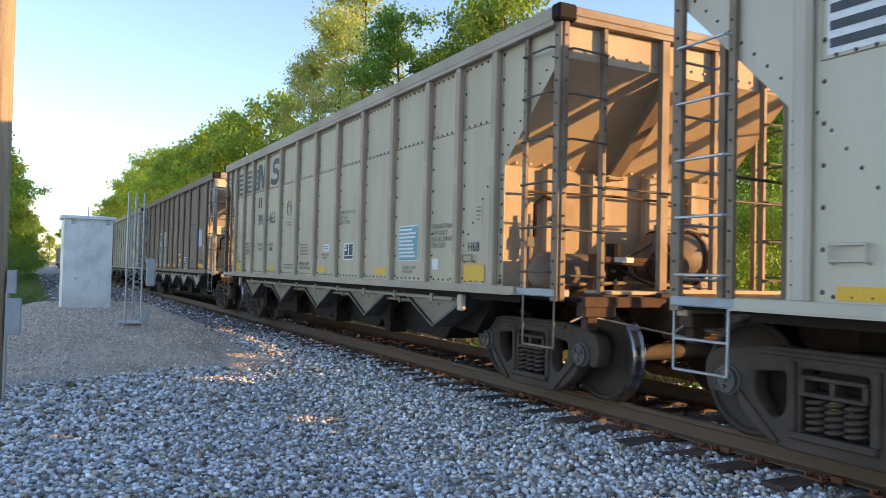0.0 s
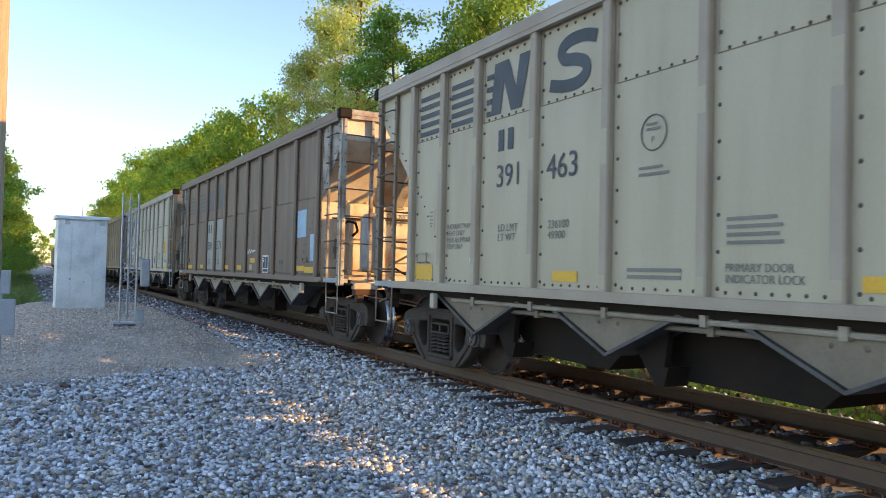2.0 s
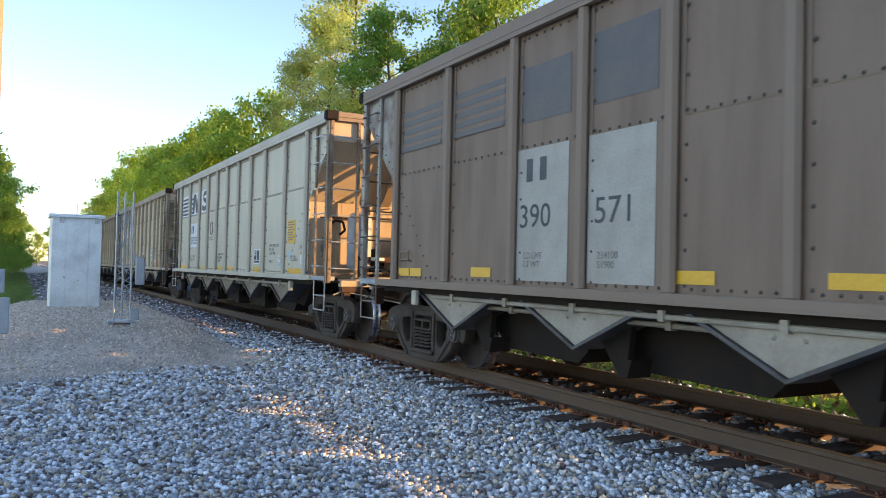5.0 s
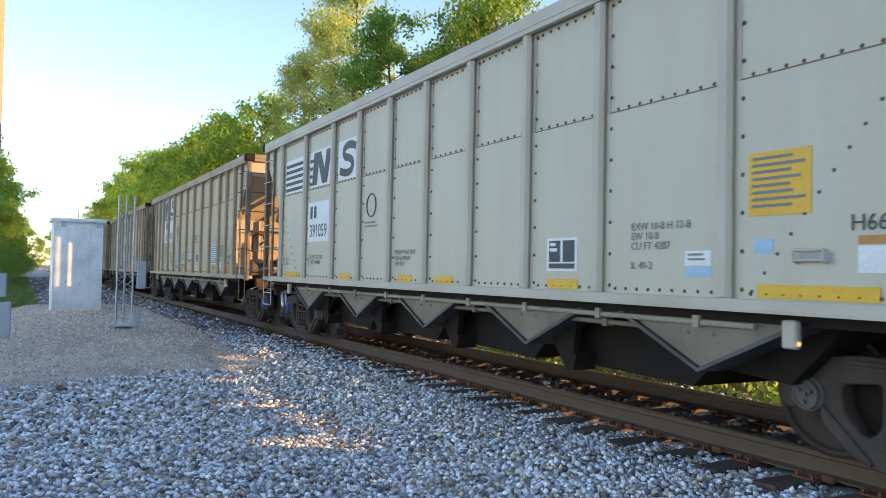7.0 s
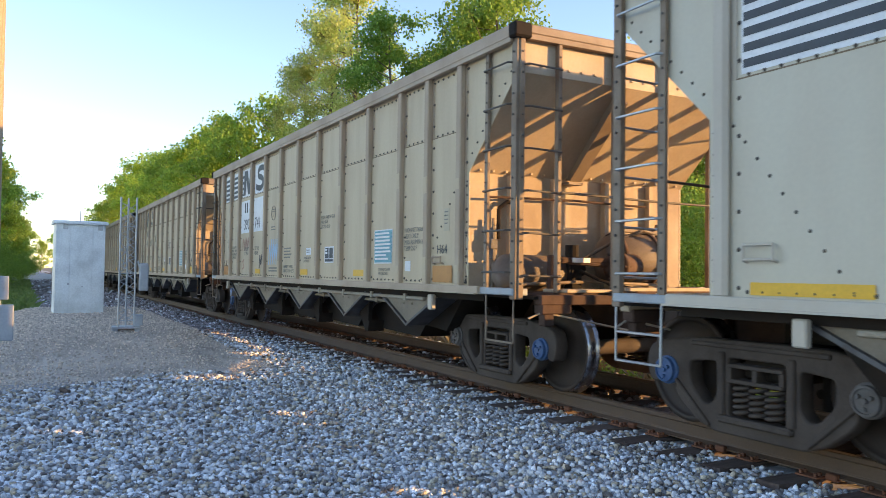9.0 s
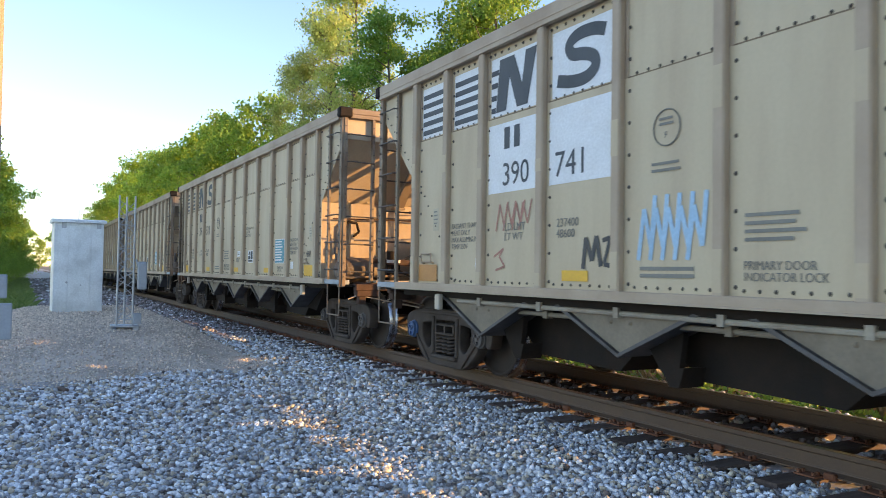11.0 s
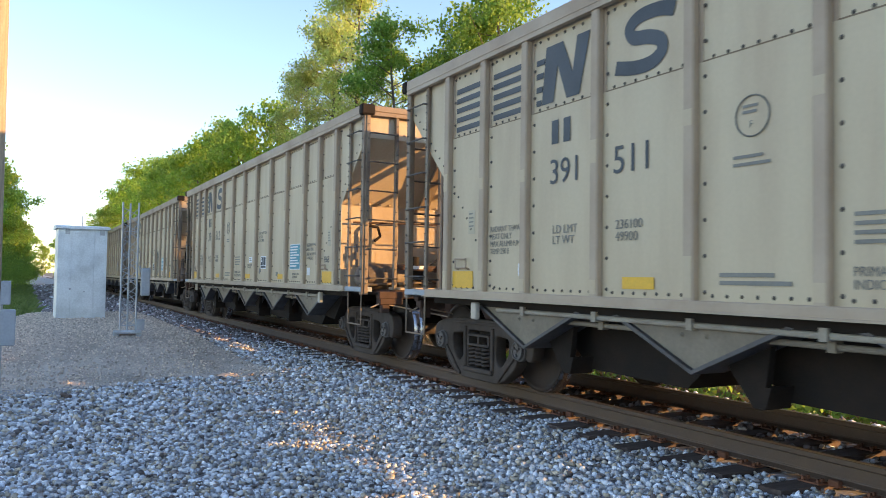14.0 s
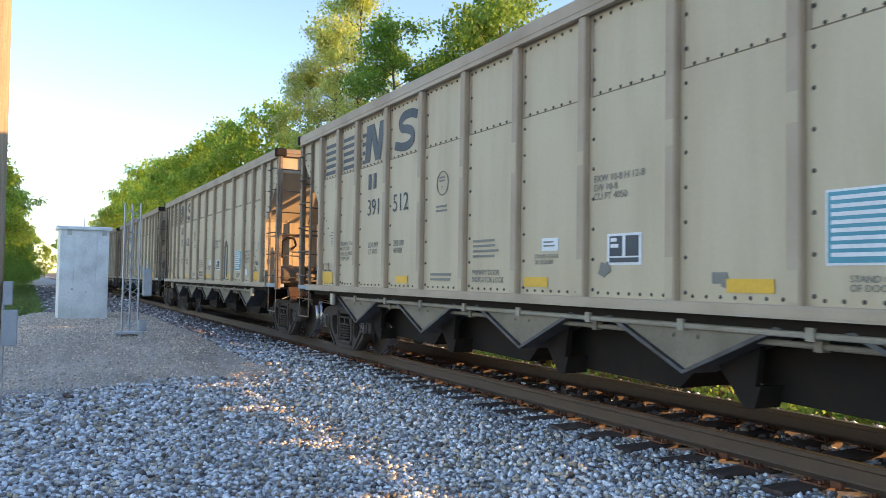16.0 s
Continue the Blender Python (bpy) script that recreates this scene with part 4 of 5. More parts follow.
def hopper_car(paint, rib_paint, under, ribs, wide_rib, blue=(), plain_end=False, end_paint=None):
    """An open-top coal hopper car, its middle over the origin, rail tops at z = 0."""
    end_paint = end_paint or END_TAN
    wall_paint = BULKHEAD if end_paint is END_TAN else end_paint
    post_paint = RUST_POST if paint is BROWN else END_POST
    car = new("hopper_car")
    # side sheets, ribs, rivets, rim and sill, on both sides
    edges = [-SHEET_END, *ribs, SHEET_END]
    zseam = 2.39 if paint is BROWN else 2.56 if wide_rib else ZSEAM
    rib_w = 0.085 if not wide_rib else 0.105
    rb = bmesh.new()
    prism(rb, [(-rib_w, Z0 - 0.02), (rib_w, Z0 - 0.02), (rib_w, ZTOP), (-rib_w, ZTOP)], -0.008, 0.0)
    cuboid(rb, -rib_w * 0.62, rib_w * 0.62, -0.075, -0.004, Z0 - 0.02, ZTOP - 0.01, 0.012 if not wide_rib else 0.028)
    rib_me = mesh_of("rib", rb, rib_paint)
    wear = random.Random(len(CARS) + 40)
    touch = [mesh_of("touch_up", box(-rib_w * 0.5, rib_w * 0.5, -0.0775, -0.074, 0.0, h), paint) for h in (0.12, 0.20, 0.30)]
    cells = []
    for a, b in zip(edges, edges[1:]):
        cut = 1 if b == SHEET_END else -1 if a == -SHEET_END else 0
        if cut:
            cells.append((panel_mesh(a, b, Z0, ZTOP, RUST_POST if paint is BROWN else paint, cut), 0.0))
        else:
            cells.append((panel_mesh(a, b, Z0, zseam + 0.03, paint), -0.010))
            cells.append((panel_mesh(a, b, zseam - 0.02, ZTOP, paint), 0.0))
    for s in (-1, 1):
        for me, dy in cells:
            part("side_panel", me, None, car, at=pose(0, s * (SIDE - dy), 0))
        for x in ribs:
            rib = part("rib", rib_me, None, car, at=pose(x, s * (SIDE + 0.006), 0, 0, 0, 0 if s < 0 else 180))
            if s < 0 and not wide_rib:
                for z0 in (1.12, 2.16 + 0.25 * wear.random()):
                    part("touch_up", touch[wear.randrange(3)], None, rib, at=pose(0, 0, z0))
        part("top_chord", cuboid(box(-RIM_END, RIM_END, s * 1.50, s * 1.66, ZTOP - 0.01, ZTOP + 0.125, 0.012), -RIM_END, RIM_END, s * 1.60, s * 1.655, ZTOP - 0.05, ZTOP), rib_paint, car, "worn steel top chord")
        sill = box(-SHEET_END - 0.35, SHEET_END + 0.35, s * 1.52, s * 1.66, 1.02, 1.10, 0.008)
        # Near-black web set back below the sill flange.
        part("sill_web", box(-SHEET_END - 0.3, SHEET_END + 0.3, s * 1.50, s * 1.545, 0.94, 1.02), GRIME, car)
        cuboid(sill, -SHEET_END - 0.35, SHEET_END + 0.35, s * 1.56, s * 1.70, 1.015, 1.03)
        part("side_sill", sill, rib_paint, car)
        for zz, yy in ((0.915, 1.54), (0.845, 1.46)):
            bm = rod(bmesh.new(), (-4.9, s * yy, zz), (4.9, s * yy, zz), 0.022, 8)
            for k in range(9):
                cuboid(bm, -4.4 + 1.1 * k - 0.03, -4.4 + 1.1 * k + 0.03, s * yy - 0.035, s * yy + 0.035, zz - 0.035, zz + 0.05)
            part("control_rod", bm, UNDER_PALE if zz > 0.9 else UNDER_TAN, car)
    rv = bmesh.new()
    y = -SIDE - 0.014
    for x in ribs:
        z = Z0 + 0.06
        while z < ZTOP - 0.05:
            rivet(rv, x + rib_w + 0.022, y - 0.002, z)
            z += 0.26
    for a, b in zip(edges, edges[1:]):
        n = max(3, int((b - a) / 0.14))
        for i in range(n):
            x = a + rib_w + 0.03 + (b - a - 2 * rib_w) * (i + 0.5) / n
            rivet(rv, x, y, Z0 + 0.035)
            if abs(a + b) < 11.2:
                rivet(rv, x, y + 0.010, zseam + 0.055)
            rivet(rv, x, y + 0.008, ZTOP - 0.09)
    for s in (-1, 1):
        for i in range(10):
            rivet(rv, s * (4.9 + 0.10 * i), y, 1.15 + 0.125 * i, 0.016)
        for i in range(8):
            rivet(rv, s * (6.08 + 0.11 * i), y + 0.008, 2.55 + 0.105 * i, 0.014)
            rivet(rv, s * 5.98, y + 0.008, 1.2 + 0.15 * i, 0.014)
    tagged(part("rivets", rv, RIVET, car), kind="stuff")
    # Thin dark brown strip where upper and lower sheets meet.
    for a, b in zip(edges[1:-2], edges[2:-1]):
        part("panel_seam", box(a + rib_w, b - rib_w, -SIDE - 0.019, -SIDE - 0.008, zseam + 0.027, zseam + 0.037), SEAM, car)
    # the load box's ends, its inner floor, and the pockets under it
    for s in (-1, 1):
        bm = bmesh.new()
        cuboid(bm, s * (RIM_END - 0.015), s * (RIM_END + 0.005), -1.55, 1.55, 3.26, ZTOP, 0)
        part("end_panel", bm, end_paint, car)
        bm = bmesh.new()
        prism(bm, [(s * RIM_END, 3.26), (s * SHEET_END, 2.35), (s * (SHEET_END - 0.02), 2.365), (s * (RIM_END - 0.02), 3.28)], -1.55, 1.55)
        part("slope_sheet", bm, end_paint, car)
        bm = bmesh.new()
        cuboid(bm, s * (SHEET_END - 0.03), s * (SHEET_END - 0.005), -1.55, 1.55, 1.05, 2.36)
        part("bulkhead", bm, wall_paint, car)
        for yy in (-1.05, -0.45, 0.30, 1.0):
            part("stiffener", box(s * (SHEET_END - 0.01), s * (SHEET_END + 0.075), yy - 0.03, yy + 0.03, 1.06, 2.34), wall_paint, car)
        bm = bmesh.new()
        cuboid(bm, s * (RIM_END - 0.06), s * (RIM_END + 0.10), -1.62, 1.62, ZTOP + 0.03, ZTOP + 0.125, 0.012)
        cuboid(bm, s * RIM_END, s * (RIM_END + 0.09), -1.6, 1.6, ZTOP - 0.02, ZTOP + 0.04)
        part("end_chord", bm, post_paint, car)
        part("corner_cap", box(s * (RIM_END - 0.02), s * (RIM_END + 0.115), -1.675, -1.46, ZTOP - 0.02, ZTOP + 0.135, 0.02), GRIME, car, "dark rounded rim corner")
        bm = bmesh.new()
        prism(bm, [(s * (RIM_END - 0.01), 3.25), (s * (SHEET_END + 0.01), 2.345), (s * (SHEET_END + 0.14), 2.325), (s * (RIM_END + 0.01), 3.11)], -0.27, -0.19)
        prism(bm, [(s * (SHEET_END + 0.13), 2.335), (s * (SHEET_END + 0.15), 2.315), (s * (RIM_END + 0.02), 3.09), (s * RIM_END, 3.115)], -0.31, -0.15)
        cuboid(bm, s * (SHEET_END + 0.02), s * (SHEET_END + 0.16), -0.33, -0.13, 2.28, 2.31)
        part("slope_brace", bm, post_paint, car)
        er = bmesh.new()
        for i in range(18):
            cuboid(er, s * (SHEET_END + 0.01), s * (SHEET_END + 0.05), -1.45 + 0.17 * i - 0.012, -1.45 + 0.17 * i + 0.012, 2.365, 2.39)
            cuboid(er, s * (RIM_END + 0.004), s * (RIM_END + 0.02), -1.45 + 0.17 * i - 0.012, -1.45 + 0.17 * i + 0.012, 3.33, 3.354)
        tagged(part("end_bolts", er, end_paint, car), kind="stuff")
        # posts and ladders on the end
        for yy, w in ((-1.55, 0.03), (1.55, 0.03), (-1.09, 0.024), (1.09, 0.024), (-0.33, 0.05), (0.36, 0.026)):
            lo = 1.05 if abs(yy) < 1.5 else 0.98
            bm = box(s * (RIM_END + 0.01), s * (RIM_END + 0.075), yy - w, yy + w, lo, ZTOP + 0.02, 0.005)
            part("end_post", bm, post_paint, car)
        for k in range(6):
            zz = 1.22 + 0.42 * k
            for yy in (-1, 1):
                bm = rods([(s * (RIM_END + 0.08), yy * 1.53, zz), (s * (RIM_END + 0.12), yy * 1.50, zz), (s * (RIM_END + 0.12), yy * 1.10, zz - 0.01), (s * (RIM_END + 0.07), yy * 1.08, zz)], 0.011, 6)
                part("end_ladder_rung", bm, STEEL if wide_rib and paint is not BROWN else RIVET, car)
                bm = rods([(s * (RIM_END - 0.02), yy * 1.60, zz + 0.03), (s * (RIM_END - 0.04), yy * 1.66, zz + 0.03), (s * 6.47, yy * 1.66, zz + 0.03), (s * 6.45, yy * 1.60, zz + 0.03)], 0.011, 6)
                part("side_ladder_rung", bm, STEEL if wide_rib and paint is not BROWN else RIVET, car)
        for yy in (-1, 1):
            part("ladder_stile", box(s * 6.42, s * 6.48, yy * 1.58, yy * 1.615, 1.04, ZTOP, 0.004), post_paint, car)
            part("corner_post", box(s * (RIM_END - 0.035), s * (RIM_END + 0.06), yy * 1.57, yy * 1.615, 0.98, ZTOP, 0.006), post_paint, car)
            bm = rods([(s * 6.46, yy * 1.60, 1.02), (s * 6.47, yy * 1.60, 0.55), (s * 6.98, yy * 1.60, 0.55), (s * 6.98, yy * 1.60, 1.02)], 0.011, 6)
            if wide_rib:
                rod(bm, (s * 6.47, yy * 1.60, 0.78), (s * 6.98, yy * 1.60, 0.78), 0.011, 6)
            part("sill_step", bm, STEEL if wide_rib and paint is not BROWN else post_paint, car, "bent steel sill step")
            bm = box(s * 6.36, s * 7.0, yy * 1.44, yy * 1.625, 1.02, 1.09, 0.01)
            part("corner_casting", bm, LIGHT_STEEL if yy < 0 else post_paint, car, "pale blue-grey steel corner sill")
        bm = rods([(s * (RIM_END + 0.13), -1.12, 2.06), (s * (RIM_END + 0.15), 0.3, 2.03), (s * (RIM_END + 0.13), 1.5, 2.03)], 0.013, 6)
        part("handrail", bm, RIVET, car)
        pb = bmesh.new()
        for yy in (-1.55, -1.09):
            for k in range(12):
                zz = 1.14 + 0.21 * k
                rod(pb, (s * (RIM_END + 0.07), yy, zz), (s * (RIM_END + 0.088), yy, zz), 0.011, 6)
        for k in range(12):
            zz = 1.14 + 0.21 * k
            rod(pb, (s * (RIM_END + 0.012), -1.612, zz), (s * (RIM_END + 0.012), -1.63, zz), 0.011, 6)
            rod(pb, (s * 6.45, -1.612, zz), (s * 6.45, -1.628, zz), 0.010, 6)
        tagged(part("post_bolts", pb, RIVET, car), kind="stuff")
        # platform, draft sill, coupler, lever and hose
        bm = box(s * 6.02, s * 7.12, -1.45, 1.45, 0.985, 1.015, 0.0)
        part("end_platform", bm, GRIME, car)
        bm = box(s * 7.05, s * 7.17, -1.40, 1.40, 0.93, 1.03, 0.01)
        cuboid(bm, s * 6.5, s * 7.1, -1.2, -0.5, 1.015, 1.05)
        cuboid(bm, s * 6.95, s * 7.2, -0.5, 1.2, 1.03, 1.07)
        part("end_sill", bm, BROWN_STEEL if not wide_rib else end_paint, car)
        part("running_board", cuboid(box(s * 6.70, s * 7.12, -1.05, -0.35, 1.05, 1.085, 0.006), s * 6.88, s * 7.16, -0.30, 1.35, 1.07, 1.105), end_paint, car)
        bm = box(s * 5.0, s * 7.35, -0.23, 0.23, 0.66, 0.98, 0.015)
        cuboid(bm, s * 7.0, s * 7.3, -0.32, 0.32, 0.62, 1.0, 0.02)
        part("draft_sill", bm, BROWN_STEEL, car)
        bm = box(s * 7.3, s * 7.62, -0.08, 0.08, 0.72, 0.92, 0.03)
        cuboid(bm, s * 7.58, s * 7.78, -0.17, 0.15, 0.66, 0.97, 0.05)
        part("coupler", bm, CAST, car, "cast steel knuckle coupler")
        part("uncoupling_lever", rods([(s * 7.1, -1.5, 0.80), (s * 7.12, -1.35, 0.86), (s * 7.2, -0.5, 0.70), (s * 7.6, -0.2, 0.62)], 0.010, 6), rib_paint, car)
        part("air_hose", rods([(s * 7.2, 0.35, 0.72), (s * 7.45, 0.33, 0.55), (s * 7.6, 0.28, 0.40), (s * 7.74, 0.2, 0.35)], 0.03, 8), GRIME, car)
        bm = box(s * 7.04, s * 7.14, -1.34, -1.22, 0.72, 0.95, 0.01)
        cuboid(bm, s * 7.02, s * 7.16, -1.38, -1.02, 0.84, 0.95, 0.01)
        part("bracket", bm, BROWN_STEEL, car)
    # inside of the load box
    bm = bmesh.new()
    prism(bm, [(-SHEET_END + 0.06, 2.40), (-3.2, 1.2), (3.2, 1.2), (SHEET_END - 0.06, 2.40), (SHEET_END - 0.06, 2.38), (3.2, 1.16), (-3.2, 1.16), (-SHEET_END + 0.06, 2.38)], -1.54, 1.54)
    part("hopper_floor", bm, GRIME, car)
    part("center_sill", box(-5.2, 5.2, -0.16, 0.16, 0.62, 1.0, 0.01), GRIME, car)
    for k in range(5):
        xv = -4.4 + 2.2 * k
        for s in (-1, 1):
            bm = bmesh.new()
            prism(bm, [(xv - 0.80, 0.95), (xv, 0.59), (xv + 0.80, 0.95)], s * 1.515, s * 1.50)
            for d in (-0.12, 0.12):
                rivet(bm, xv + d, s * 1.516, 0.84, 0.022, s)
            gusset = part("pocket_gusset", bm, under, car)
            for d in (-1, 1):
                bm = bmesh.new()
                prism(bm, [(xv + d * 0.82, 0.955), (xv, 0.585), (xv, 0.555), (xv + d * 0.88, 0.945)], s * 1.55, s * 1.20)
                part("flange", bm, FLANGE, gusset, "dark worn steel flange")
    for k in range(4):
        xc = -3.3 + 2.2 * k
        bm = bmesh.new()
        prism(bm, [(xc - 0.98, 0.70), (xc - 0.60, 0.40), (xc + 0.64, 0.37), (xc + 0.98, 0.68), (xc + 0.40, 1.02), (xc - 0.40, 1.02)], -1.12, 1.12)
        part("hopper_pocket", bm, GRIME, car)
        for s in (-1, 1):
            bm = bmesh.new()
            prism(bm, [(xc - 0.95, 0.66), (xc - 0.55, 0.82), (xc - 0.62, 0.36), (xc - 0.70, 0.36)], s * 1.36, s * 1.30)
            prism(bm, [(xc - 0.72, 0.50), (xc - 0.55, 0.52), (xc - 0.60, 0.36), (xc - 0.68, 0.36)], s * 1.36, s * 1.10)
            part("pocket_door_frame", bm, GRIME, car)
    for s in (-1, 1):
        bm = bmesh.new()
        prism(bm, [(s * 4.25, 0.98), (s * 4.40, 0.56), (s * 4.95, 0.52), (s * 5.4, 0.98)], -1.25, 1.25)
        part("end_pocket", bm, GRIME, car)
        part("retainer_box", box(s * 5.18, s * 5.29, -1.64, -1.58, 0.80, 0.98, 0.012), PALE_RIB, car, "white-patched steel placard box")
    # brake gear on the leading platform
    tank = lathe([(0.0, -0.5), (0.14, -0.48), (0.20, -0.41), (0.205, -0.40), (0.205, 0.40), (0.20, 0.41), (0.14, 0.48), (0.0, 0.5)], 24)
    if plain_end:
        part("air_reservoir", tank, LIGHT_STEEL, car, "upright grey air reservoir", pose(6.42, -0.80, 1.68, 90, 0, 12))
    else:
        part("air_reservoir", tank, TANK, car, "grimy cylindrical air reservoir", pose(6.38, -0.95, 1.24, 0, 0, 6))
    if paint is not BROWN:
        bm = lathe([(0.0, -0.40), (0.16, -0.39), (0.26, -0.33), (0.30, -0.22), (0.30, 0.22), (0.26, 0.33), (0.16, 0.39), (0.0, 0.40)], 26)
        part("supply_drum", bm, TANK, car, "fat grimy domed air drum", pose(6.36, 0.42, 1.42, 0, 0, -8))
        for yy in (0.20, 0.64):
            part("drum_strap", lathe([(0.303, -0.025), (0.312, -0.025), (0.312, 0.025), (0.303, 0.025)], 26), BROWN_STEEL, car, at=pose(6.36 + 0.14 * (yy - 0.42), yy, 1.42, 0, 0, -8))
        bm = lathe([(0.0, -0.20), (0.09, -0.20), (0.10, -0.12), (0.17, -0.11), (0.17, -0.06), (0.145, -0.05), (0.145, 0.20), (0.11, 0.24), (0.0, 0.24)], 22)
        for k in range(6):
            a = 2 * math.pi * k / 6
            rod(bm, (0.155 * math.cos(a), -0.14, 0.155 * math.sin(a)), (0.155 * math.cos(a), -0.04, 0.155 * math.sin(a)), 0.014, 6)
        part("brake_cylinder", bm, BROWN_STEEL, car, "rust-brown brake cylinder", pose(6.74, -0.02, 1.33, 0, 0, 10))
        bm = cuboid(bmesh.new(), 6.70, 6.76, -0.95, -0.20, 1.36, 1.42, 0.012)
        rod(bm, (6.73, -1.0, 1.39), (6.73, -0.15, 1.34), 0.03, 8)
        cuboid(bm, 6.69, 6.77, -1.0, -0.93, 1.06, 1.44, 0.012)
        part("brake_lever", bm, BROWN_STEEL, car)
        part("lever_tag", box(6.764, 6.77, -0.72, -0.48, 1.365, 1.415), WHITE, car, "small white tag on the brake lever")
        bm = cuboid(bmesh.new(), 6.42, 6.60, -0.62, -0.44, 1.05, 1.42, 0.03)
        rod(bm, (6.51, -0.53, 1.42), (6.51, -0.53, 1.56), 0.075, 12)
        rod(bm, (6.51, -0.62, 1.30), (6.51, -0.40, 1.30), 0.085, 12)
        part("control_valve", bm, GRIME, car, "black brake control valve")
        bm = cuboid(bmesh.new(), 6.30, 6.36, 0.86, 0.94, 1.02, 1.85, 0.01)
        cuboid(bm, 6.30, 6.36, 0.20, 0.94, 1.74, 1.80, 0.01)
        part("drum_frame", bm, post_paint, car)
    for pts, rr, mat in (([(6.08, -1.22, 1.62), (6.08, -1.22, 1.96), (6.10, -1.12, 2.04), (6.10, -0.98, 2.02), (6.10, -0.94, 1.88), (6.12, -1.04, 1.80)], 0.022, GRIME),
                         ([(6.10, -1.30, 1.05), (6.10, -1.30, 1.85)], 0.018, post_paint), ([(6.11, -1.40, 2.08), (6.11, -0.2, 2.10), (6.11, 0.9, 2.08)], 0.014, BROWN_STEEL),
                         ([(6.30, -0.45, 1.30), (6.45, 0.1, 1.62), (6.5, 0.5, 1.76), (6.45, 0.9, 1.70)], 0.02, TANK), ([(6.60, -1.35, 1.12), (6.62, -0.4, 1.16), (6.60, 0.8, 1.12)], 0.02, post_paint),
                         ([(6.62, -0.50, 1.28), (6.80, -0.38, 1.18), (6.90, -0.20, 1.12), (7.05, 0.0, 1.08)], 0.018, GRIME)):
        part("brake_pipe", rods(pts, rr, 7), mat, car)
    part("pipe_valve", rod(box(6.06, 6.14, -1.36, -1.26, 1.50, 1.62, 0.012), (6.10, -1.31, 1.40), (6.10, -1.31, 1.74), 0.04, 10), CAP, car)
    for x in (REAR, FRONT):
        truck(car, x, blue)
    # handhold and routing plate on the side
    for x0, x1, z0, z1 in ((5.25, 5.46, 1.355, 1.42), (-5.68, -5.44, 1.35, 1.45)):
        bm = rods([(x0, -1.575, z0 - 0.015), (x0, -1.62, z0), (x0, -1.62, z1), (x1, -1.62, z1), (x1, -1.62, z0), (x1, -1.575, z0 - 0.015)], 0.011, 6)
        rod(bm, (x0, -1.62, z0), (x1, -1.62, z0), 0.009, 6)
        part("card_holder", bm, rib_paint, car)
    return car


FACE = -SIDE - 0.0195


def patch(car, name, x0, x1, z0, z1, material, y=FACE, label="", tilt=0):
    bm = box(-(x1 - x0) / 2, (x1 - x0) / 2, -0.0012, 0.0012, -(z1 - z0) / 2, (z1 - z0) / 2)
    return part(name, bm, material, car, label, pose((x0 + x1) / 2, y, (z0 + z1) / 2, 0, tilt, 0))


def bars(car, name, x0, x1, z_top, rows, h, gap, material, y=FACE - 0.002, seed=1):
    """Rows of unreadable small writing, as plain bars."""
    rnd = random.Random(seed)
    bm = bmesh.new()
    for i in range(rows):
        z = z_top - i * (h + gap)
        w = (x1 - x0) * rnd.uniform(0.7, 1.0)
        cuboid(bm, x0, x0 + w, y - 0.001, y + 0.001, z - h, z)
    return tagged(part(name, bm, material, car), kind="stuff")


def stroke(car, name, pts, w, material, y=FACE - 0.003):
    bm = bmesh.new()
    for (x0, z0), (x1, z1) in zip(pts, pts[1:]):
        rod(bm, (x0, y, z0), (x1, y, z1), w, 6)
        bm.verts.ensure_lookup_table()
    for v in bm.verts:
        v.co.y = y + (v.co.y - y) * 0.05
    return part(name, bm, material, car)


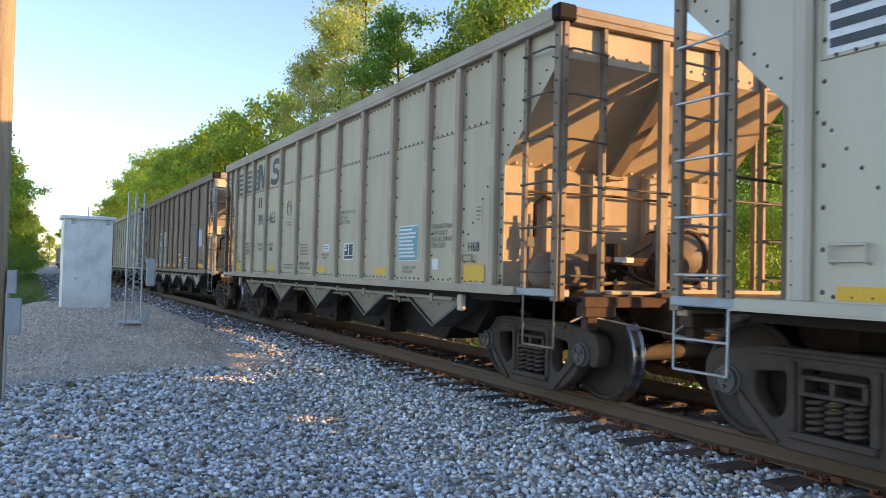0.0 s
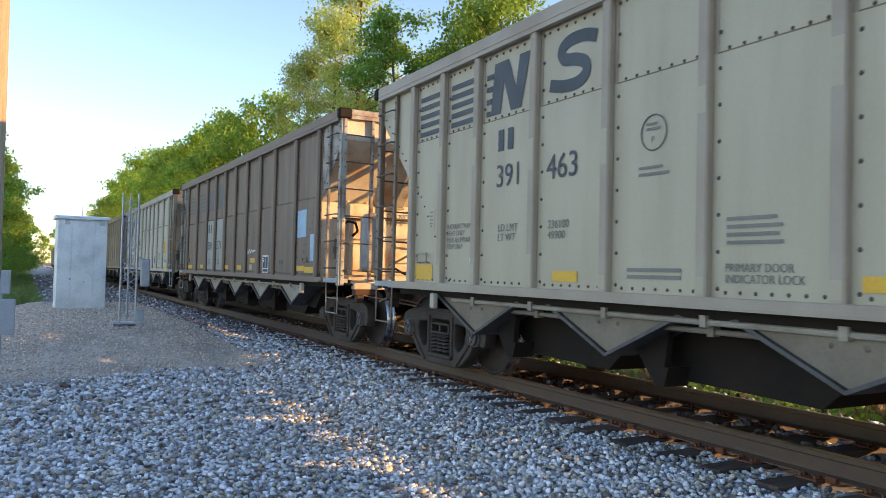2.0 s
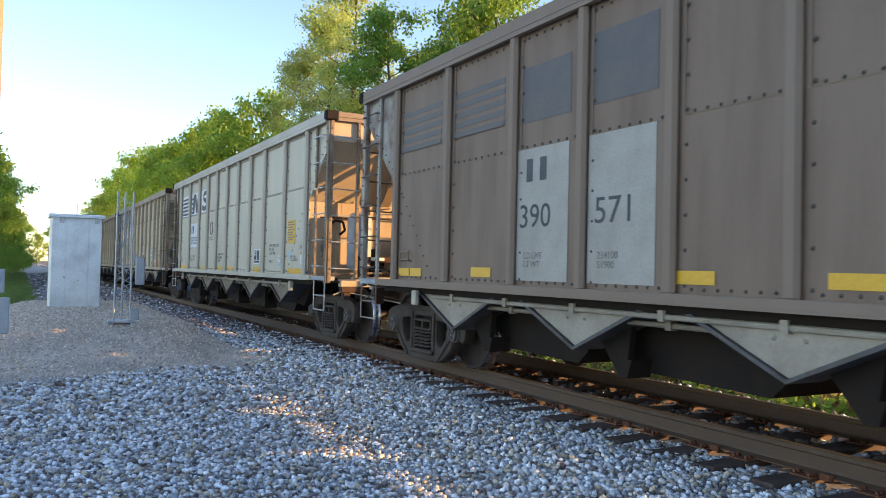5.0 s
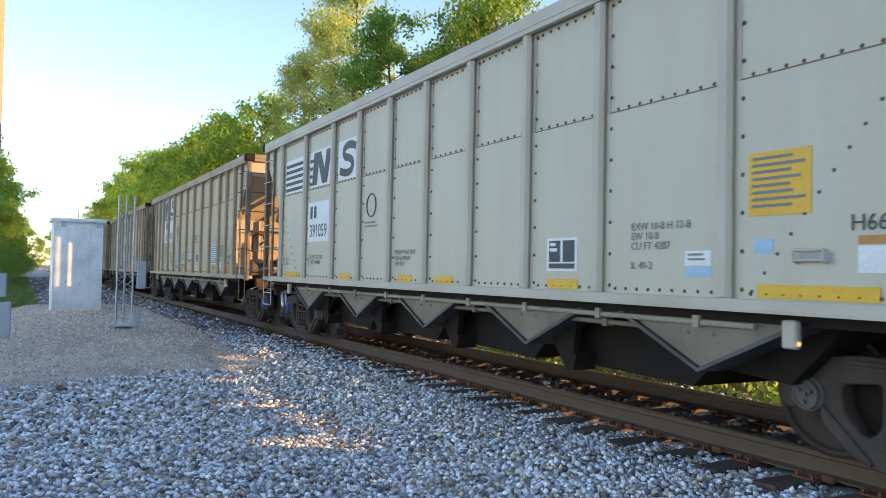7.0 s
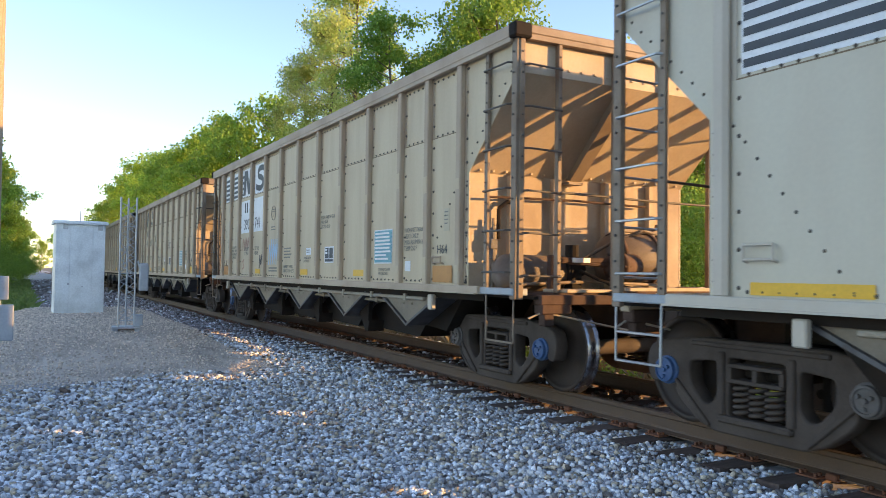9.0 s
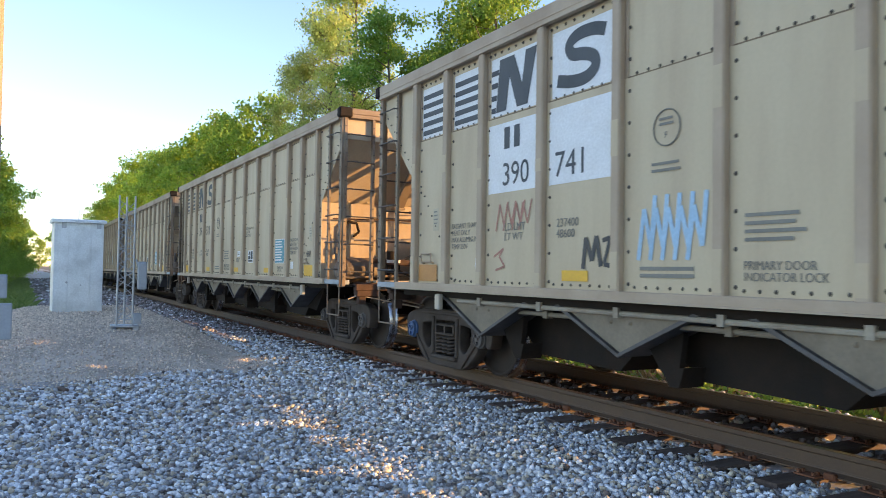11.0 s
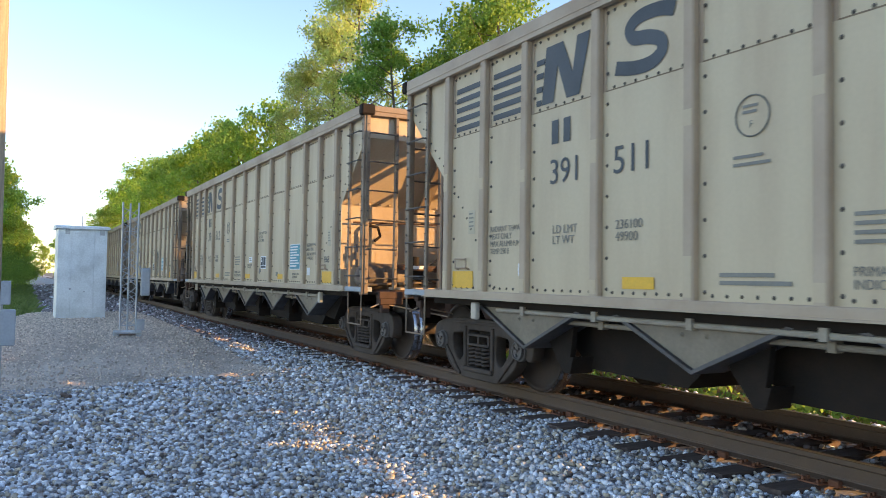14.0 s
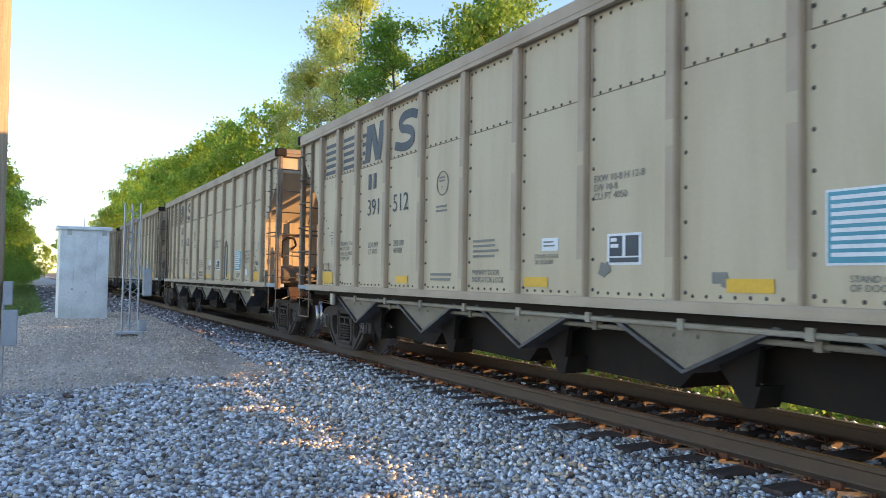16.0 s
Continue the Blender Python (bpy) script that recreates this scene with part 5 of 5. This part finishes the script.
def emblem(car, ink, bg=None, ribs=RIBS, drop=0.03):
    """The big mark near the trailing end: stripes, a slanted block and a curl, as plain shapes between the ribs."""
    y = -SIDE - 0.009
    c = ribs
    zb = 2.92 - drop
    if ribs is RIBS:
        st = [(c[0] + 0.11, c[1] - 0.11), (c[1] + 0.11, c[2] - 0.11)]
        blocks = [(c[2] + 0.12, c[3] - 0.12), (c[3] + 0.12, c[4] - 0.12)]
    else:
        st, blocks = [(c[0] + 0.14, c[1] - 0.14)], [(c[1] + 0.14, c[2] - 0.14), (c[2] + 0.14, c[3] - 0.14)]
    if bg:
        for a, b in st + blocks:
            patch(car, "emblem_ground", a, b, zb - 0.04, zb + 0.57, bg, y)
    for a, b in st:
        for k in range(5):
            patch(car, "emblem_stripe", a + 0.02, b - 0.02, zb + 0.108 * k, zb + 0.058 + 0.108 * k, ink, y - 0.004)
    a, b = blocks[0]
    w = b - a
    slant = [(0.12, 0), (0.34, 0), (0.415, 0.30), (0.58, 0), (0.80, 0), (0.98, 0.48), (0.76, 0.48), (0.685, 0.20), (0.51, 0.48), (0.20, 0.48)]
    part("emblem_block", prism(bmesh.new(), [(a + w * u, zb + v * 1.12) for u, v in slant], y - 0.004, y - 0.006), ink, car)
    for k in range(4):
        patch(car, "emblem_bar", a + 0.01, a + w * (0.11 + 0.02 * k), zb + 0.13 * k, zb + 0.055 + 0.13 * k, ink, y - 0.005)
    a, b = blocks[1]
    w = (b - a)
    pts = [(0.90, 0.38), (0.70, 0.42), (0.44, 0.42), (0.30, 0.36), (0.36, 0.28), (0.56, 0.25), (0.72, 0.20), (0.74, 0.12), (0.60, 0.06), (0.36, 0.06), (0.10, 0.10)]
    pts = [Vector((a + w * u, zb + v * 1.12)) for u, v in pts]
    line = []
    for i in range(len(pts) - 1):
        p0, p1, p2, p3 = pts[max(0, i - 1)], pts[i], pts[i + 1], pts[min(len(pts) - 1, i + 2)]
        for k in range(5):
            f = k / 5
            line.append(0.5 * (2 * p1 + (p2 - p0) * f + (2 * p0 - 5 * p1 + 4 * p2 - p3) * f * f + (3 * p1 - p0 - 3 * p2 + p3) * f**3))
    line.append(pts[-1])
    bm = bmesh.new()
    last = None
    for i, q in enumerate(line):
        d = (line[min(len(line) - 1, i + 1)] - line[max(0, i - 1)]).normalized()
        side = Vector((-d.y, d.x)) * 0.058
        ring = [bm.verts.new((q.x + g * side.x, yy, q.y + g * side.y)) for g, yy in ((1, y - 0.0055), (-1, y - 0.0055), (-1, y - 0.004), (1, y - 0.004))]
        if last:
            for k in range(4):
                bm.faces.new((last[k], last[(k + 1) % 4], ring[(k + 1) % 4], ring[k]))
        last = ring
    bmesh.ops.recalc_face_normals(bm, faces=bm.faces)
    part("emblem_curl", bm, ink, car)


def plate(car, x, z, w=0.42, h=0.26):
    """White-framed black consolidated stencil plate."""
    patch(car, "stencil_plate_ground", x - w / 2, x + w / 2, z - h / 2, z + h / 2, WHITE)
    y = FACE - 0.003
    patch(car, "stencil_plate", x - w * 0.42, x - 0.02, z - h * 0.22, z + h * 0.42, LETTER, y)
    patch(car, "stencil_plate", x + 0.02, x + w * 0.42, z - h * 0.22, z + h * 0.42, LETTER, y)
    patch(car, "stencil_plate", x - w * 0.42, x + w * 0.42, z - h * 0.42, z - h * 0.27, LETTER, y)
    bars(car, "stencil_writing", x - w * 0.38, x - 0.06, z + h * 0.36, 2, 0.03, 0.02, WHITE, y - 0.003)


def teal_sign(car, x, z, seed):
    patch(car, "teal_sign_border", x - 0.30, x + 0.30, z - 0.23, z + 0.23, WHITE)
    patch(car, "teal_sign", x - 0.285, x + 0.285, z - 0.215, z + 0.215, TEAL, FACE - 0.003)
    bars(car, "sign_writing", x - 0.26, x + 0.26, z + 0.19, 8, 0.025, 0.024, WHITE, FACE - 0.006, seed)


def markings(car, number, ink, faded, bg=None, code="H68", tape=YELLOW, weights=("236100", "49900"), teal=True, seed=1, volume="CU FT 4050", code_x=5.30):
    """Lettering, tape and stickers of the ribbed cars."""
    y = FACE - 0.004
    emblem(car, ink, bg)
    a, b = RIBS[2] + 0.12, RIBS[3] + 0.12
    if bg:
        patch(car, "number_ground", RIBS[2] + 0.10, RIBS[3] - 0.10, 2.05, 2.76, bg)
        patch(car, "number_ground", RIBS[3] + 0.10, RIBS[4] - 0.10, 2.05, 2.76, bg)
    patch(car, "owner_mark", a + 0.28, a + 0.38, 2.49, 2.71, ink, y)
    patch(car, "owner_mark", a + 0.46, a + 0.56, 2.49, 2.71, ink, y)
    lettering(number[:3], 0.33, a + 0.24, 2.12, y, ink, car, name="digit")
    lettering(number[3:], 0.33, b + 0.06, 2.12, y, ink, car, name="digit")
    lettering("LD LMT\\nLT WT".replace("\\n", chr(10)), 0.11, a + 0.30, 1.66, y, faded, car)
    lettering(weights[0] + chr(10) + weights[1], 0.11, b + 0.10, 1.66, y, faded, car)
    lettering("RADIANT THAW" + chr(10) + "HEAT ONLY" + chr(10) + "MAX ALUMINUM" + chr(10) + "TEMP 250 F", 0.085, RIBS[1] + 0.11, 1.72, y, faded, car, wide=0.88)
    lettering("RADIANT THAW" + chr(10) + "HEAT ONLY" + chr(10) + "MAX ALUMINUM" + chr(10) + "TEMP 250 F", 0.085, RIBS[10] + 0.10, 1.74, y, faded, car, wide=0.88)
    lettering("STAND CLEAR" + chr(10) + "OF DOORS", 0.06, RIBS[9] + 0.35, 1.25, y, faded, car)
    lettering("STAND CLEAR" + chr(10) + "OF DOORS", 0.06, RIBS[6] + 0.3, 1.44, y, faded, car)
    lettering("PRIMARY DOOR" + chr(10) + "INDICATOR LOCK", 0.085, RIBS[5] + 0.18, 1.28, y, faded, car, wide=0.9)
    lettering("EXW 10-8 H 12-8" + chr(10) + "EW 10-8" + chr(10) + volume, 0.085, RIBS[7] + 0.12, 2.08, y, faded, car)
    lettering(code, 0.15, code_x, 1.46, y, ink, car, name="code_letter")
    cir = bmesh.new()
    for i in range(24):
        p, q = 2 * math.pi * i / 24, 2 * math.pi * (i + 1) / 24
        rod(cir, (-1.62 + 0.14 * math.cos(p), y, 2.36 + 0.14 * math.sin(p)), (-1.62 + 0.14 * math.cos(q), y, 2.36 + 0.14 * math.sin(q)), 0.006, 4)
    part("inspection_ring", cir, faded, car)
    lettering("F", 0.07, -1.645, 2.28, y, faded, car)
    bars(car, "small_writing", -1.70, -1.54, 2.44, 2, 0.02, 0.02, faded, y, seed)
    bars(car, "small_writing", -1.78, -1.44, 2.10, 2, 0.022, 0.03, faded, y, seed + 7)
    bars(car, "small_writing", -1.9, -1.3, 1.30, 2, 0.03, 0.025, faded, y, seed + 1)
    bars(car, "small_writing", -0.88, -0.35, 1.66, 4, 0.025, 0.03, faded, y, seed + 2)
    bars(car, "small_writing", 5.2, 5.6, 1.24, 1, 0.02, 0.02, faded, y, seed + 3)
    plate(car, 1.58, 1.50)
    patch(car, "white_label", 0.42, 0.68, 1.51, 1.63, WHITE)
    bars(car, "small_writing", 0.45, 0.65, 1.60, 2, 0.015, 0.02, FADED, FACE - 0.003, seed + 4)
    patch(car, "white_square", 4.42, 4.58, 1.25, 1.38, WHITE)
    patch(car, "white_label", 5.46, 5.60, 1.72, 1.98, CREAM)
    bars(car, "small_writing", 5.48, 5.58, 1.95, 4, 0.015, 0.03, faded, FACE - 0.003, seed + 5)
    patch(car, "white_square", -4.46, -4.32, 1.27, 1.39, WHITE)
    patch(car, "white_label", -5.46, -5.32, 1.72, 1.98, CREAM)
    bars(car, "small_writing", -5.44, -5.34, 1.95, 4, 0.015, 0.03, faded, FACE - 0.003, seed + 6)
    if teal:
        teal_sign(car, 3.72, 1.58, seed)
    for x0, x1 in ((0.10, 0.52), (2.62, 3.05), (-2.95, -2.55)):
        patch(car, "yellow_tape", x0 + 0.03, x1, 1.17, 1.265, tape, y, "yellow reflective tape")
    for x0 in (5.22, -5.80):
        patch(car, "yellow_tape", x0, x0 + 0.455, 1.13, 1.315, tape, y, "yellow reflective tape")




def finish(car, k, label):
    tagged(car, label, "train car", "coal hopper cars of the train")
    CARS.append((car, k))
    return car


def twin(car, k, label):
    """A copy of a car further down the train, with its wheelsets."""
    c = copy_thing(car, pose(0, 0, 0))
    for ob in c.children:
        if ob.name.startswith("wheelset"):
            ROLLING.append(ob)
    return finish(c, k, label)


def build_train():
    lead = hopper_car(PALE, PALE_RIB, UNDER_TAN, RIBS_WIDE, True)
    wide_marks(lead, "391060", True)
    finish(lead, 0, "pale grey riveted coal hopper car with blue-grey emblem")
    one = hopper_car(CREAM, CREAM_RIB, UNDER_TAN, RIBS, False)
    markings(one, "391463", LETTER, FADED)
    finish(one, 1, "cream riveted coal hopper car with rust-rubbed ribs")
    two = hopper_car(BROWN, BROWN_RIB, UNDER_PALE, RIBS_WIDE, True, (), True, RUSTY)
    brown_marks(two)
    for text, yy, zz, size in (("DO NOT" + chr(10) + "HUMP", -0.38, 2.12, 0.125), ("36 IN WHEELS", -0.30, 2.62, 0.07)):
        ob = lettering(text, size, 0, 0, 0, FADED, two)
        ob.matrix_basis = pose(SHEET_END + 0.002, yy, zz, 0, 0, 90) if zz < 2.3 else pose(SHEET_END + 0.29, yy, zz, 0, 0, 90) @ pose(0, 0, 0, -44)
    finish(two, 2, "brown grimy coal hopper car with rusty peeling ends")
    three = hopper_car(PALE, PALE_RIB, UNDER_TAN, RIBS_WIDE, True, ((REAR, -AXLE),), True)
    wide_marks(three, "391059", True)
    finish(three, 3, "pale grey coal hopper car with a white number panel")
    four = hopper_car(TAN, TAN_RIB, UNDER_TAN, RIBS, False, ((FRONT, AXLE), (REAR, -AXLE)))
    markings(four, "390741", LETTER, FADED, WHITE, "H64", YELLOW, ("237400", "48600"), seed=5)
    for x0 in (5.21, -5.81):
        patch(four, "orange_tape", x0, x0 + 0.475, 1.125, 1.32, ORANGE, FACE - 0.009, "faded orange reflective tape")
    for dx in (0.0, 0.14, 0.30, 0.42):
        stroke(four, "red_scrawl", [(-4.05 + dx, 1.66), (-3.98 + dx, 1.93), (-3.90 + dx, 1.72), (-3.83 + dx, 1.95)], 0.012, RED_INK)
    stroke(four, "red_scrawl", [(-4.08, 1.40), (-3.9, 1.48), (-3.98, 1.40), (-3.88, 1.30), (-4.05, 1.26)], 0.012, RED_INK)
    stroke(four, "black_scrawl", [(-2.62, 1.28), (-2.58, 1.55), (-2.50, 1.35), (-2.44, 1.56), (-2.38, 1.30)], 0.025, INK)
    stroke(four, "black_scrawl", [(-2.36, 1.52), (-2.26, 1.54), (-2.34, 1.32), (-2.22, 1.30)], 0.02, INK)
    for a in range(5):
        stroke(four, "pale_scrawl", [(-1.92 + 0.13 * a, 1.35), (-1.86 + 0.13 * a, 1.75), (-1.78 + 0.13 * a, 1.45), (-1.74 + 0.13 * a, 1.85)], 0.022, SKYBLUE)
    finish(four, 4, "tan coal hopper car with white number panels and spray-painted scrawls")
    five = hopper_car(TAN, TAN_RIB, UNDER_TAN, RIBS, False)
    markings(five, "391511", LETTER, FADED, seed=7)
    patch(five, "grey_smear", 0.78, 1.0, 1.25, 1.3, FADED)
    finish(five, 5, "tan coal hopper car with teal sign and yellow tape")
    six = hopper_car(TAN, TAN_RIB, UNDER_TAN, RIBS, False)
    markings(six, "391512", LETTER, FADED, seed=9)
    stroke(six, "grey_smear", [(1.30, 1.28), (1.34, 1.38), (1.38, 1.30)], 0.05, FADED)
    stroke(six, "grey_smear", [(2.52, 1.27), (2.66, 1.27), (2.64, 1.2)], 0.04, FADED)
    finish(six, 6, "tan coal hopper car with grey smears and teal sign")
    seven = hopper_car(TAN, TAN_RIB, UNDER_TAN, RIBS, False)
    markings(seven, "390628", LETTER, FADED, seed=11)
    stroke(seven, "black_scrawl", [(2.35, 1.15), (2.38, 1.95), (2.5, 2.05), (2.62, 1.9), (2.6, 1.2)], 0.07, INK)
    finish(seven, 7, "tan coal hopper car with a tall black spray-painted scrawl")
    for k, src in ((8, five), (9, one), (10, five), (11, five)):
        twin(src, k, "tan coal hopper car far down the train" if k != 9 else "cream coal hopper car far down the train")


def wide_marks(car, number, stickers):
    """Markings of the pale cars with wide ribs."""
    y = FACE - 0.004
    emblem(car, LETTER, WHITE, RIBS_WIDE, 0.26)
    patch(car, "number_ground", -4.38, -3.34, 1.71, 2.37, WHITE)
    patch(car, "owner_mark", -4.25, -4.14, 2.10, 2.30, LETTER, y)
    patch(car, "owner_mark", -4.06, -3.95, 2.10, 2.30, LETTER, y)
    lettering(number, 0.30, -4.28, 1.79, y, LETTER, car, name="digit", wide=0.95)
    lettering("LD LMT 237100" + chr(10) + "LT WT 48900", 0.10, -4.3, 1.42, y, FADED, car)
    cir = bmesh.new()
    for i in range(24):
        p, q = 2 * math.pi * i / 24, 2 * math.pi * (i + 1) / 24
        rod(cir, (-1.62 + 0.16 * math.cos(p), y, 2.16 + 0.16 * math.sin(p)), (-1.62 + 0.16 * math.cos(q), y, 2.16 + 0.16 * math.sin(q)), 0.009, 4)
    part("inspection_ring", cir, LETTER, car)
    lettering("F", 0.08, -1.645, 2.06, y, FADED, car)
    bars(car, "small_writing", -1.85, -1.35, 1.93, 2, 0.022, 0.03, FADED, y, 21)
    lettering("RADIANT HEAT ONLY" + chr(10) + "MAX ALUMINUM" + chr(10) + "TEMP 250 F", 0.085, -0.80, 1.46, y, FADED, car, wide=0.72)
    lettering("EXW 10-8 H 12-8" + chr(10) + "EW 10-8" + chr(10) + "CU FT 4207" + chr(10) + chr(10) + "IL 49-2", 0.085, 3.72, 1.60, y, FADED, car)
    plate(car, 2.80, 1.42, 0.45, 0.30)
    patch(car, "white_label", 4.3, 4.55, 1.32, 1.43, WHITE)
    bars(car, "small_writing", 4.33, 4.52, 1.41, 2, 0.015, 0.02, FADED, FACE - 0.003, 3)
    patch(car, "blue_label", 4.3, 4.55, 1.24, 1.31, SKYBLUE)
    patch(car, "yellow_sign", 4.87, 5.35, 1.65, 2.07, YELLOW, label="yellow warning sign")
    bars(car, "sign_writing", 4.90, 5.31, 2.04, 8, 0.02, 0.025, FADED, FACE - 0.003, 8)
    patch(car, "pale_square", 4.92, 5.07, 1.40, 1.50, SKYBLUE)
    lettering("H66", 0.14, 5.61, 1.53, y, LETTER, car, name="code_letter")
    patch(car, "red_label", 5.66, 5.86, 1.45, 1.50, ORANGE)
    patch(car, "white_label", 5.66, 5.86, 1.28, 1.44, WHITE)
    patch(car, "small_plaque", 5.27, 5.50, 1.34, 1.40, GREY_BOX)
    patch(car, "yellow_tape", 4.95, 5.80, 1.11, 1.20, YELLOW, y)
    patch(car, "yellow_tape", -5.65, -4.77, 1.115, 1.20, YELLOW, y)
    for x0 in (-2.82, -0.73, 0.33, 2.59):
        patch(car, "yellow_tape", x0, x0 + 0.45, 1.11, 1.20, YELLOW, y)


def brown_marks(car):
    """Smeared old emblem, pale number panels, blue overpainted patches and tape on the grimy brown car."""
    y = FACE - 0.004
    up = -SIDE - 0.009
    for a, b in ((-5.80, -4.72), (-4.40, -3.36)):
        for k in range(5):
            patch(car, "smeared_stripe", a, b, 2.72 + 0.11 * k, 2.78 + 0.11 * k, SMEAR, up if k > 0 else up - 0.012)
    for a, b, h in ((-3.08, -2.26, 3.22), (-1.98, -1.16, 3.30)):
        patch(car, "smeared_emblem", a, b, 2.68, h, SMEAR, up, "dark smear over the old emblem")
        patch(car, "number_ground", a, b, 1.15, 2.42, PANEL_GREY)
    patch(car, "owner_mark", -2.92, -2.82, 2.10, 2.32, LETTER, y)
    patch(car, "owner_mark", -2.70, -2.60, 2.10, 2.32, LETTER, y)
    lettering("390", 0.32, -3.04, 1.66, y, LETTER, car, name="digit", wide=1.1)
    lettering("571", 0.32, -1.90, 1.66, y, LETTER, car, name="digit", wide=1.1)
    lettering("LD LMT" + chr(10) + "LT WT", 0.09, -2.95, 1.36, y, FADED, car)
    lettering("234100" + chr(10) + "51900", 0.09, -1.85, 1.36, y, FADED, car)
    plate(car, 2.72, 1.30, 0.44, 0.36)
    patch(car, "blue_repaint", 4.80, 5.30, 1.78, 2.26, SKYBLUE, label="pale blue overpainted patch", tilt=-1)
    patch(car, "blue_repaint", 5.53, 5.74, 1.36, 1.82, SKYBLUE, label="worn pale blue overpainted patch")
    stroke(car, "white_scrawl", [(1.25, 1.52), (1.30, 1.61), (1.37, 1.53), (1.44, 1.62), (1.52, 1.54), (1.62, 1.61), (1.70, 1.55), (1.82, 1.60), (1.92, 1.57)], 0.014, WHITE)
    for x0, z in ((-3.95, 1.17), (-0.96, 1.17), (0.32, 1.17), (1.50, 1.33), (-5.78, 1.15), (-5.45, 1.15)):
        patch(car, "yellow_tape", x0, x0 + 0.40 if x0 > -5 else x0 + 0.30, z, z + 0.10, YELLOW, y)
    patch(car, "white_label", 1.42, 1.66, 1.18, 1.29, CREAM)
    patch(car, "yellow_tape", 4.82, 5.24, 1.19, 1.28, YELLOW, y)
    patch(car, "yellow_tape", 5.26, 5.74, 1.16, 1.26, YELLOW, y - 0.002)
    lettering("H-58", 0.12, 3.72, 1.30, y, LETTER, car, name="code_letter")


build_train()


# ---- what moves ----
def motions():
    steps = [0.5 * i for i in range(33)]
    for car, k in CARS:
        walk(car, [(t, pose(FIRST + (6 - k) * PITCH + run(t), 0, 0)) for t in steps])
    turns = [0.1 * i for i in range(161)]
    for ws in ROLLING:
        at = ws.matrix_basis.translation.copy()
        walk(ws, [(t, Matrix.Translation(at) @ Matrix.Rotation(run(t) / WR, 4, "Y")) for t in turns])


motions()
